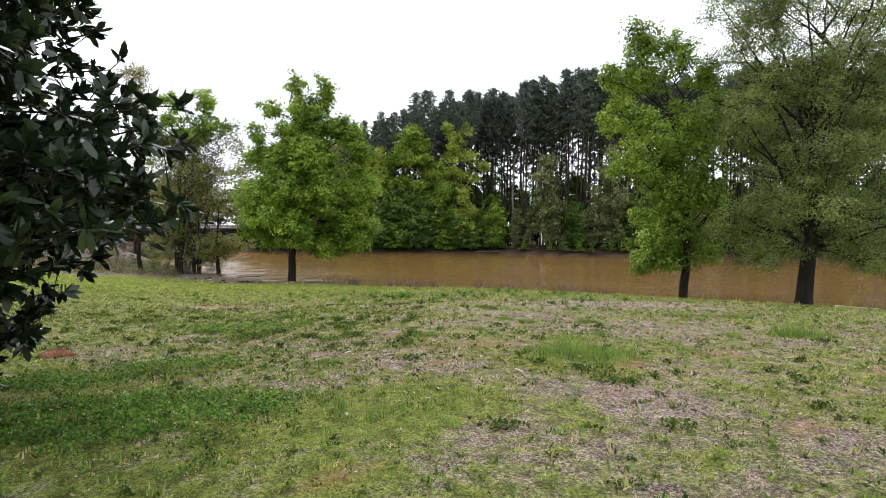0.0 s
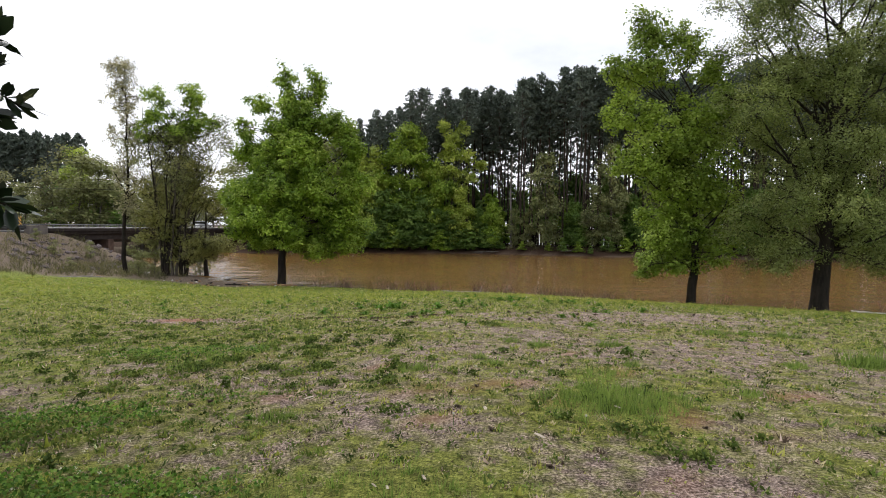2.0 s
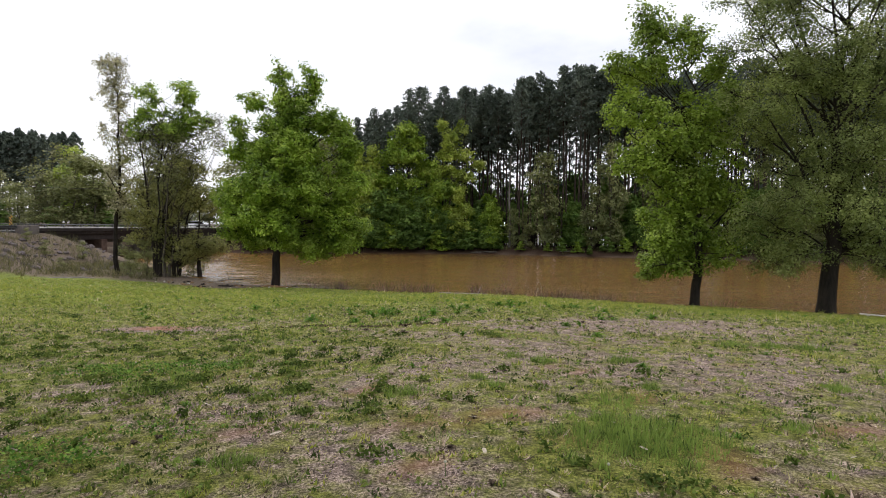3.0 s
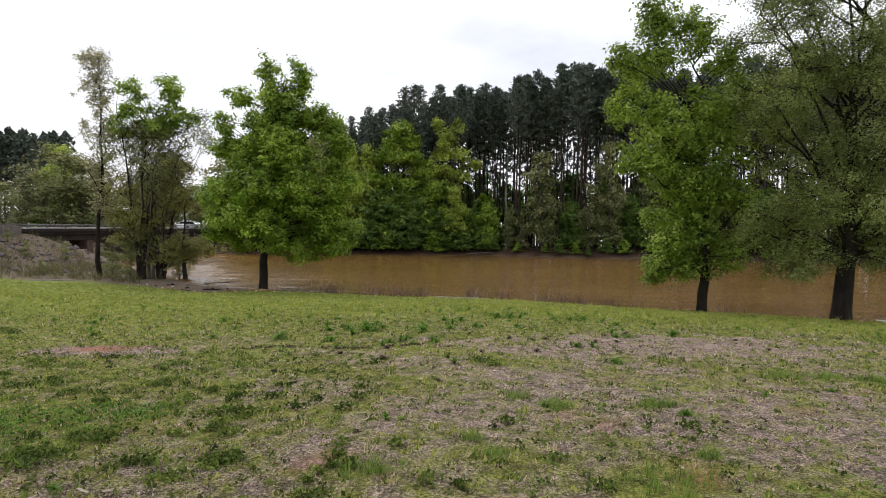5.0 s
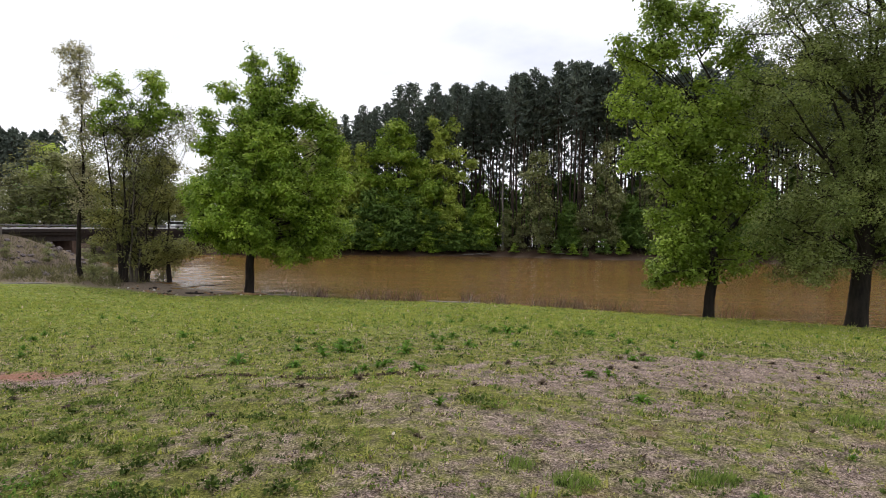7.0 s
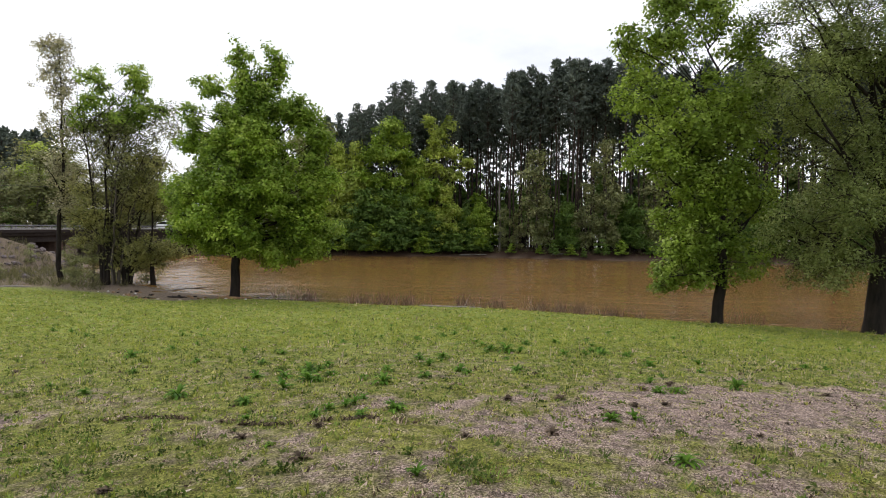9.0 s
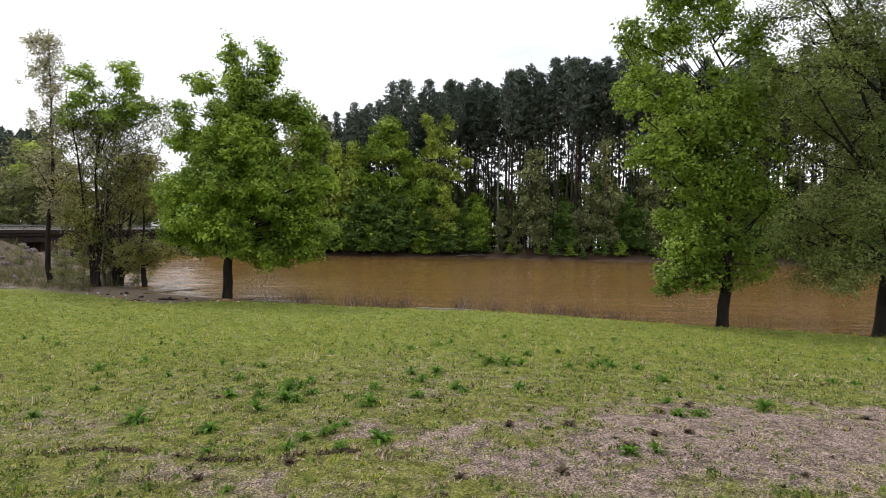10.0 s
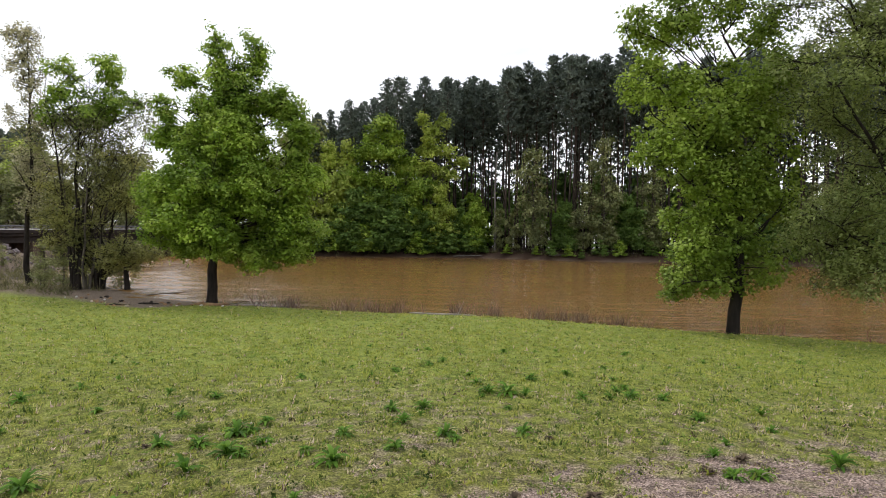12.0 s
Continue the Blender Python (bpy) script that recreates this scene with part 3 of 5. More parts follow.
def build_water():
    x = np.concatenate([[-2600, -600, -200, -90, -60], np.arange(-46, 62, 0.5), [70, 90, 140, 400, 2600]])
    y = np.concatenate([np.arange(28, 70, 0.2), np.arange(70, 104, 0.4), [108, 116, 130, 160, 420, 900]])
    X, Y = np.meshgrid(x, y, indexing="ij")
    rng = np.random.default_rng(3)
    rise = np.zeros_like(X)
    for k in range(22):
        wave = 0.75 * 1.075 ** k
        a = rng.normal(0.12, 0.35)
        phase = (X * math.sin(a) + Y * math.cos(a)) * 2 * math.pi / wave + rng.uniform(0, 6.28)
        rise += 0.011 * wave / (2 * math.pi) * np.sin(phase + 1.3 * field(X, Y, 6.0, k))
    rise *= np.clip((X + 46) / 4, 0, 1) * np.clip((60 - X) / 4, 0, 1) * np.clip((103 - Y) / 6, 0, 1) * (0.75 + 0.5 * field(X, Y, 9.0, 3.0))
    rise *= 1 + 4.6 * np.clip((-X / Y - 0.27) / 0.06, 0, 1) * np.clip((108 - Y) / 6, 0, 1)
    i, j = np.meshgrid(np.arange(len(x) - 1), np.arange(len(y) - 1), indexing="ij")
    ny = len(y)
    q = np.stack([i * ny + j, (i + 1) * ny + j, (i + 1) * ny + j + 1, i * ny + j + 1], -1).reshape(-1, 4)
    me = mesh_np("water", np.stack([X, Y, WATER_Z + rise], -1).reshape(-1, 3), q, WATER, smooth=True)
    put("water", me, label="muddy brown rippled river water in flood", category="water", kind="structure")


build_water()


def on_land(x, y, turn=0.0, sink=0.0):
    return pose(x, y, float(land(x, y)) - sink, 0, 0, turn)


# ---- the trees on the near shore ----
make_tree("oak_tree", on_land(-11.6, 45.0) @ Matrix.Scale(0.97, 4), "full fresh green oak with two spires standing at the water's edge", BARK, OAK,
          seed=11, H=16.6, r0=0.34, n_leaf=26, leaf=(0.20, 0.13), pad=0.72, cover=3.9, ends=10, scatter=0.2, airy=0.22, steep=(0.35, 0.9),
          lobes=[(0.3, 0, 15.3, 0.75, 1.35), (2.6, 0, 14.8, 0.75, 1.35), (1.2, 0, 13.6, 1.9, 1.3), (-1.5, 0, 13.6, 0.9, 0.8), (-2.8, 0, 11.7, 0.85, 0.8), (3.5, 0, 12.2, 1.2, 1.1), (1.2, 0, 11.7, 2.7, 1.6), (-2.0, 0, 9.8, 1.6, 1.4),
                 (1.2, 0, 9.5, 3.9, 1.8), (4.5, 0, 11.7, 1.2, 1.3), (5.0, 0, 10.0, 1.5, 1.7), (5.4, 0, 7.4, 1.4, 1.6), (1.2, 0, 7.1, 4.9, 2.1), (-3.0, 0, 6.8, 1.5, 1.6), (1.2, 0, 4.8, 4.9, 1.8), (5.2, 0, 4.7, 1.6, 1.6), (-2.7, 0, 4.5, 1.5, 1.3),
                 (3.0, -0.5, 2.9, 2.1, 0.9), (-1.6, 0.3, 3.4, 1.6, 0.8), (5.0, 0, 3.1, 1.3, 0.8)])
make_tree("oak_tree", on_land(14.3, 34.9), "fresh green oak with a black trunk beside the water", BARK, OAK_B,
          seed=12, H=16.4, r0=0.29, n_leaf=24, leaf=(0.17, 0.115), pad=0.66, cover=3.3, ends=9, fork=0.16, scatter=0.18, bare=0.06, airy=0.32,
          lobes=[(-2.7, 0, 15.1, 1.6, 1.25), (-4.4, 0, 13.0, 1.3, 1.1), (-1.0, 0, 14.5, 1.5, 1.2), (-2.6, 0, 12.8, 2.0, 1.2), (-4.2, 0, 10.8, 1.4, 1.5), (0.8, 0, 13.0, 1.3, 1.2), (1.6, 0, 11.0, 1.6, 1.6), (-1.6, 0, 10.0, 2.6, 1.8),
                 (-3.0, 0, 8.0, 1.9, 1.6), (0.6, 0, 8.6, 2.3, 1.8), (-0.9, 0, 6.6, 2.6, 1.6), (1.6, 0, 6.0, 1.4, 1.4), (-1.2, 0, 4.4, 2.4, 1.5), (-1.6, 0, 2.6, 2.0, 1.2), (0.5, -0.3, 3.2, 1.8, 1.4)])
make_tree("pecan_tree", on_land(19.8, 32.2), "tall grey-green budding tree with a stout dark trunk", BARK, PECAN,
          seed=13, H=20.5, r0=0.46, n_leaf=34, leaf=(0.13, 0.07), airy=0.0, scatter=0.24, pad=0.8, cover=3.0, ends=10, fork=0.2, limbs=4, bare=0.08, steep=(0.6, 1.5), flat=0.8,
          leaders=[(-3.4, 0.6, 7.6, 18.6), (-1.5, -1.5, 8.8, 19.4), (1.6, 1.0, 8.4, 19.6), (3.6, -0.8, 7.2, 18.2), (-4.2, -0.8, 5.6, 13.6), (4.4, 1.2, 5.4, 13.4)],
          lobes=[(0, 0, 17.4, 4.6, 2.6), (-3.6, 0, 16.4, 2.4, 2.2), (3.6, 0, 16.2, 2.6, 2.2), (-3.2, 0, 13.8, 2.6, 2.4), (3.2, 0, 13.6, 3.0, 2.5), (0, 0, 12.9, 3.0, 2.2), (-2.2, 0, 10.4, 3.6, 2.4), (3.5, 0, 10.4, 3.8, 2.6), (0.6, 0, 7.8, 4.8, 2.0), (0, 0, 5.4, 4.8, 2.0),
                 (-3.6, 0, 4.6, 2.2, 1.6), (4, 0, 4.4, 3.6, 1.8), (-2.2, -0.4, 2.9, 2.4, 1.0), (2.6, -0.3, 2.8, 2.6, 1.0)])
make_tree("poplar_tree", on_land(-26.9, 52.5) @ Matrix.Scale(1.04, 4), "tall thin sparse poplar with pale new leaves", BARK, POPLAR,
          seed=14, H=18.3, r0=0.20, n_leaf=9, leaf=(0.15, 0.10), pad=0.5, cover=3.0, ends=7, fork=0.3, scatter=0.14, top=0.97, steep=(1.0, 1.8), flat=0.9,
          lobes=[(-0.4, 0, 16.8, 1.3, 1.7), (-0.1, 0, 14.2, 1.7, 1.9), (0.4, 0, 11.2, 1.8, 1.9), (0.2, 0, 8.2, 1.8, 1.9), (0.3, 0, 5.4, 1.5, 1.5)])
make_tree("maple_tree", on_land(-22.8, 50.7) @ Matrix.Scale(0.95, 4), "many-stemmed tree with two bright green tops on the muddy bank", BARK, OAK,
          seed=15, H=16.6, r0=0.34, n_leaf=22, leaf=(0.20, 0.13), pad=0.66, cover=2.6, ends=8, scatter=0.2, stems=4, spread=0.08, bare=0.15, steep=(0.8, 1.6),
          lobes=[(-0.7, 0, 15.3, 1.5, 1.5), (2.5, 0, 15.2, 1.6, 1.7), (0.8, 0, 12.9, 2.6, 1.5), (-1.6, 0, 13.0, 1.5, 1.4), (3.4, 0, 13.0, 1.4, 1.4)])
make_tree("maple_tree", on_land(-22.3, 51.1), "half-bare many-stemmed tree with thin upright twigs on the bank", BARK_GREY, OLIVE,
          seed=18, H=13.6, r0=0.22, n_leaf=15, leaf=(0.16, 0.09), scatter=0.26, pad=0.75, cover=3.2, ends=9, stems=4, spread=0.14, bare=0.28, steep=(0.9, 1.8), flat=1.0,
          lobes=[(4.2, 0, 11.6, 1.5, 1.8), (1.8, 0, 11.0, 2.2, 1.6), (-2.0, 0, 10.6, 2.4, 1.8), (0.2, 0, 11.6, 2.6, 1.4), (0.6, 0, 8.6, 3.2, 1.6)])
make_tree("willow_tree", on_land(-21.6, 51.5) @ Matrix.Scale(0.88, 4), "low olive willow thicket of many thin stems", BARK, WILLOW,
          seed=16, H=12.2, r0=0.26, n_leaf=20, leaf=(0.17, 0.09), pad=0.8, cover=3.3, ends=8, stems=6, spread=0.16, fork=0.1, bare=0.2, scatter=0.2, flat=0.8,
          lobes=[(1.2, 0, 10.0, 3.0, 1.8), (-1.8, 0, 8.2, 3.2, 2.0), (-1.6, 0, 6.2, 3.3, 2.2), (2.6, 0, 3.1, 3.4, 1.2), (-2.0, 0, 3.6, 2.6, 1.6), (1.0, 0.5, 1.8, 2.8, 1.0), (2.6, 0, 7.4, 2.8, 1.6), (-1.6, 0, 4.8, 2.9, 1.8)])
make_tree("willow_tree", on_land(-19.5, 51.2) @ Matrix.Scale(0.82, 4), "low olive willow with a dark trunk at the waterline", BARK, WILLOW,
          seed=17, H=8.5, r0=0.27, n_leaf=14, leaf=(0.18, 0.09), pad=0.7, cover=2.6, ends=8, fork=0.3, bare=0.15, scatter=0.2,
          lobes=[(0.8, 0, 7.5, 2.7, 1.2), (-0.2, 0, 3.4, 2.1, 0.9), (1.4, 0, 3.0, 2.2, 0.8)])

# ---- the magnolia by the camera's start ----
def magnolia():
    root = put("magnolia_tree", None, None, on_land(-4.75, 4.7), "dark glossy evergreen magnolia with leathery leaves", "tree")
    rng = np.random.default_rng(21)
    prof = ([0.0, 0.6, 1.2, 1.55, 1.9, 2.5, 2.85, 3.2, 4.0, 5.0, 5.6], [0.8, 1.1, 1.5, 1.9, 3.0, 3.0, 1.95, 1.75, 1.35, 0.9, 0.3])
    wood = Tubes()
    zs = np.linspace(-0.2, 5.2, 10)
    trunk = np.stack([0.05 * np.sin(zs * 2), 0.05 * np.cos(zs * 1.7), zs], -1)
    wood.add(trunk, 0.14 * (1 - np.clip(zs, 0, 6) / 6), 8)
    tips, dirs = [], []
    for i in range(328):
        h0 = 0.35 + 4.6 * (i + rng.uniform()) / 310
        az = i * 2.39996 + rng.normal(0, 0.2)
        R = np.interp(h0, *prof) * (rng.uniform(0.84, 1.0) if i % 3 else rng.uniform(0.45, 0.8))
        if i >= 310:
            h0, az = rng.uniform(1.65, 2.45), rng.uniform(-0.85, 0.1)
            R = 2.95 * rng.uniform(0.85, 1.0)
        p0 = np.array([0, 0, h0])
        tip = np.array([np.cos(az) * R, np.sin(az) * R, h0 + 0.02 * R + rng.normal(0, 0.14)])
        reach = 2.42 - 0.754 * tip[1]
        if tip[0] > reach:
            tip[:2] *= reach / tip[0]
        limb = bezier(p0, (p0 + tip) / 2 + rng.normal(0, 0.22, 3) - np.array([0, 0, 0.15]), tip, 7) + rng.normal(0, 0.02, (7, 3))
        wood.add(limb, np.linspace(0.018, 0.005, 7), 4)
        for j in range(11):
            s = 0.25 + 0.75 * (j + 1) / 11
            b0 = np.array([np.interp(s * 6, np.arange(7), limb[:, c]) for c in range(3)])
            d = unit(unit(tip - p0) * 0.6 + rng.normal(0, 0.6, 3) + np.array([0, 0, 0.1]))
            b1 = b0 + d * rng.uniform(0.1, 0.30)
            wood.add(np.stack([b0, b1]), [0.006, 0.004], 3)
            tips.append(b1), dirs.append(d)
    tips, dirs = np.array(tips), np.array(dirs)
    k = 14
    n = len(tips) * k
    base = np.repeat(tips, k, 0) - np.repeat(dirs, k, 0) * rng.uniform(0, 0.10, (n, 1))
    ax = unit(np.repeat(dirs, k, 0) * 0.7 + rng.normal(0, 0.62, (n, 3)))
    nrm = unit(np.array([0, 0, 1.0]) * 0.9 + rng.normal(0, 0.55, (n, 3)) - ax * 0.1)
    side = unit(np.cross(ax, nrm))
    nrm = np.cross(side, ax)
    L = rng.uniform(0.09, 0.175, (n, 1))
    W = L * rng.uniform(0.17, 0.23, (n, 1))
    curl = rng.normal(0.0, 0.10, (n, 1))
    rows = []
    for s, w in ((0.0, 0.10), (0.35, 0.9), (0.72, 0.92), (1.0, 0.10)):
        mid = base + ax * L * s + nrm * L * curl * s * s
        rows += [mid + side * W * w, mid - side * W * w]
    v = np.stack(rows, 1).reshape(-1, 3)
    local = np.array([[r * 2, r * 2 + 1, r * 2 + 3, r * 2 + 2] for r in range(3)])
    f = (np.arange(n)[:, None, None] * 8 + local[None]).reshape(-1, 4)
    t = np.repeat(np.clip(rng.normal(0.40, 0.25, n), 0, 1), 3)
    put("trunk", wood.mesh("trunk", BARK), root)
    put("crown", mesh_np("crown", v, f, MAGNOLIA, t, smooth=True), root)


magnolia()


# ---- the far shore ----
def pine_mesh(seed, H, crown_from, r, n_clump, per, needle=(0.62, 0.18)):
    """A tall bare stem with a crown of flat needle clumps."""
    rng = np.random.default_rng(seed)
    wood = Tubes()
    zs = np.linspace(0, 1, 7)
    wob = np.cumsum(rng.normal(0, 0.12, (7, 2)), 0)
    path = np.stack([wob[:, 0] - wob[0, 0], wob[:, 1] - wob[0, 1], zs * H * 0.97 - 0.3], -1)
    wood.add(path, 0.2 * (1 - 0.85 * zs), 5)
    cs, al = [], []
    for i in range(n_clump):
        u = (i + rng.uniform()) / n_clump
        h = crown_from + (0.98 - crown_from) * u ** 0.8
        az = i * 2.39996
        R = r * np.interp(u, [0, 0.25, 0.55, 0.8, 1.0], [0.55, 1.0, 0.85, 0.5, 0.08]) * rng.uniform(0.35, 1.1)
        p0 = np.array([np.interp(h, zs, path[:, c]) for c in range(3)])
        tip = p0 + np.array([np.cos(az) * R, np.sin(az) * R, 0.2 * R + 0.2])
        wood.add(np.stack([p0, tip]), [0.05, 0.015], 3)
        d = unit(rng.normal(size=(per, 3)) + [0, 0, 0.3])
        cs.append(tip + d * rng.uniform(0.1, 1.0, (per, 1)) ** 0.6 * [0.78, 0.78, 0.55]), al.append(d)
    for i in range(6):
        h = rng.uniform(0.2, crown_from)
        p0 = np.array([np.interp(h, zs, path[:, c]) for c in range(3)])
        az = rng.uniform(0, 6.28)
        wood.add(np.stack([p0, p0 + np.array([np.cos(az), np.sin(az), -0.1]) * rng.uniform(0.5, 1.4)]), [0.03, 0.01], 3)
    c, d = np.concatenate(cs), np.concatenate(al)
    v, f = leaf_quads(rng, c, needle[0], needle[1], 0.2, d)
    return wood.mesh("trunk", BARK_PINE), mesh_np("crown", v, f, NEEDLE_HAZED, np.clip(rng.normal(0.45, 0.22, len(f)), 0, 1))


PINES = [pine_mesh(31 + k, 30.0, (0.50, 0.58, 0.64, 0.48, 0.55)[k], (2.7, 2.4, 2.2, 2.8, 2.5)[k], 56, 21, (0.60, 0.24)) for k in range(5)]
BACK_PINES = [pine_mesh(51 + k, 30.0, (0.22, 0.30, 0.46)[k], 2.7, 50, 9, (0.9, 0.34)) for k in range(3)]

FAR_PINES = [pine_mesh(55 + k, 30.0, (0.35, 0.45, 0.5)[k], 3.4, 44, 14, (1.3, 0.7)) for k in range(3)]


def pine(x, y, height, k, turn, group="pine wood", label="tall straight dark green pine in a dense wood", kinds=None):
    root = put("pine_tree", None, None, on_land(x, y, turn), label, "pine tree", group)
    root.scale = (height / 30, height / 30, height / 30)
    stem, crown = (kinds or PINES)[k]
    put("trunk", stem, root)
    put("crown", crown, root)


def pine_wood():
    rng = random.Random(5)
    for i in range(150):
        x = -20 + 110 * (i + rng.random()) / 150
        y = float(far_shore(x)) + rng.uniform(5, 16)
        h = np.interp(x, [-20, -12, -4, 3, 8, 12, 15, 24, 90], [20.4, 23.8, 28, 29, 30.8, 31.4, 30.8, 32, 32]) * rng.uniform(0.91, 1.02)
        pine(x, y, float(h), rng.randrange(5) if x < 6 else rng.choice([1, 2, 2, 4]), rng.uniform(0, 360))
    for i in range(150):
        x = -22 + 125 * (i + rng.random()) / 150
        y = float(far_shore(x)) + rng.uniform(16, 31)
        h = np.interp(x, [-20, -12, -4, 3, 8, 12, 16, 24, 90], [21.8, 25, 28.8, 30, 31.6, 32.2, 31.6, 32.6, 32.6]) * rng.uniform(0.91, 1.01)
        pine(x, y, float(h), rng.randrange(3) if x < 6 else rng.choice([1, 1, 2, 2]), rng.uniform(0, 360), kinds=BACK_PINES)


pine_wood()


def broad_meshes(bark, leaves, **kw):
    wood, twigs, v, f, t = grow(**kw)
    return wood.mesh("trunk", bark), crown_mesh(twigs, v, f, t, leaves, bark)


BUSHY = dict(H=12.0, r0=0.18, lobes=[(0.3, 0, 10.2, 1.7, 1.6), (-1.2, 0.4, 7.6, 2.2, 1.8), (1.5, -0.5, 6.8, 2.3, 1.8), (0, 0, 4.2, 3.4, 1.9), (-1.6, -0.6, 2.2, 2.2, 1.2), (1.8, 0.2, 2.0, 2.2, 1.2)],
             n_leaf=14, leaf=(0.40, 0.27), pad=0.85, cover=3.2, ends=7, fork=0.1, scatter=0.3, limbs=2, twigs_on=False)
SPARSE = dict(H=12.0, r0=0.12, lobes=[(0, 0, 10.4, 1.2, 1.5), (-0.6, 0, 7.8, 2.0, 1.7), (0.7, 0.2, 5.4, 2.3, 1.7), (-0.3, 0, 3.0, 2.1, 1.4), (0.6, 0, 1.4, 1.6, 0.9)],
              n_leaf=11, leaf=(0.30, 0.20), pad=0.7, cover=2.4, ends=7, fork=0.12, scatter=0.27, limbs=3, bare=0.1, twigs_on=True)
SHADE = dict(H=12.0, r0=0.14, lobes=[(0, 0, 9.6, 2.4, 2.2), (0.4, 0.3, 6.4, 3.7, 2.5)], n_leaf=8, leaf=(0.95, 0.65), pad=1.1, cover=1.7, ends=6, fork=0.1, scatter=0.4,
             limbs=2, twigs_on=False)
KINDS = {
    "deep": broad_meshes(BARK, DEEP, seed=41, **BUSHY),
    "fresh": broad_meshes(BARK, OAK, seed=42, **BUSHY),
    "lime": broad_meshes(BARK, LIME, seed=43, **BUSHY),
    "olive": broad_meshes(BARK_GREY, OLIVE, seed=44, **BUSHY),
    "shade": broad_meshes(BARK, DEEP, seed=47, **SHADE),
    "dusty": broad_meshes(BARK_GREY, DUSTY, seed=45, **SPARSE),
    "thin": broad_meshes(BARK_GREY, OLIVE, seed=46, **SPARSE),
}
WORDS = {"shade": "dark leafy understorey tree inside the pine wood", "deep": "deep green bushy tree overhanging the far bank", "fresh": "fresh green leafy tree on the far bank",
         "lime": "lime green young tree on the far bank", "olive": "olive brown budding tree on the bank",
         "dusty": "sparse dusty green sapling on the far bank", "thin": "thin half-bare olive tree on the bank"}


HAZE = dict(H=12.0, r0=0.14, lobes=[(0, 0, 10.0, 1.6, 1.8), (-0.9, 0.3, 7.2, 2.5, 1.9), (1.0, 0, 5.0, 2.6, 1.8), (0, 0, 2.4, 2.9, 1.5)], n_leaf=13, leaf=(0.36, 0.22), pad=1.05, cover=1.9, ends=7, fork=0.1,
            scatter=0.38, limbs=4, twigs_on=False, bare=0.12, flat=0.8)
KINDS["budding"] = broad_meshes(BARK_GREY, HAZY, seed=48, **HAZE)
KINDS["tawny"] = broad_meshes(BARK_GREY, OLIVE, seed=49, **HAZE)
KINDS["bright"] = broad_meshes(BARK_GREY, LIME, seed=50, **HAZE)
TUFTY = dict(BUSHY, n_leaf=7, leaf=(0.85, 0.58), pad=1.3, cover=1.9)
KINDS["bush"] = broad_meshes(BARK, DEEP, seed=52, **TUFTY)
KINDS["green_bush"] = broad_meshes(BARK, OAK, seed=53, **TUFTY)
WORDS.update(bush="deep green shrub at the far waterline", green_bush="fresh green shrub at the far waterline", budding="grey-green budding tree beyond the bridge", tawny="olive budding tree beyond the bridge", bright="bright spring green tree beyond the bridge")


def broad(kind, x, y, height, turn=0.0, wide=1.0, group="far bank trees"):
    root = put("broadleaf_tree", None, None, on_land(x, y, turn), WORDS[kind], "tree", group)
    root.scale = (height / 12 * wide, height / 12 * wide, height / 12)
    for nm, me in zip(("trunk", "crown"), KINDS[kind]):
        put(nm, me, root)


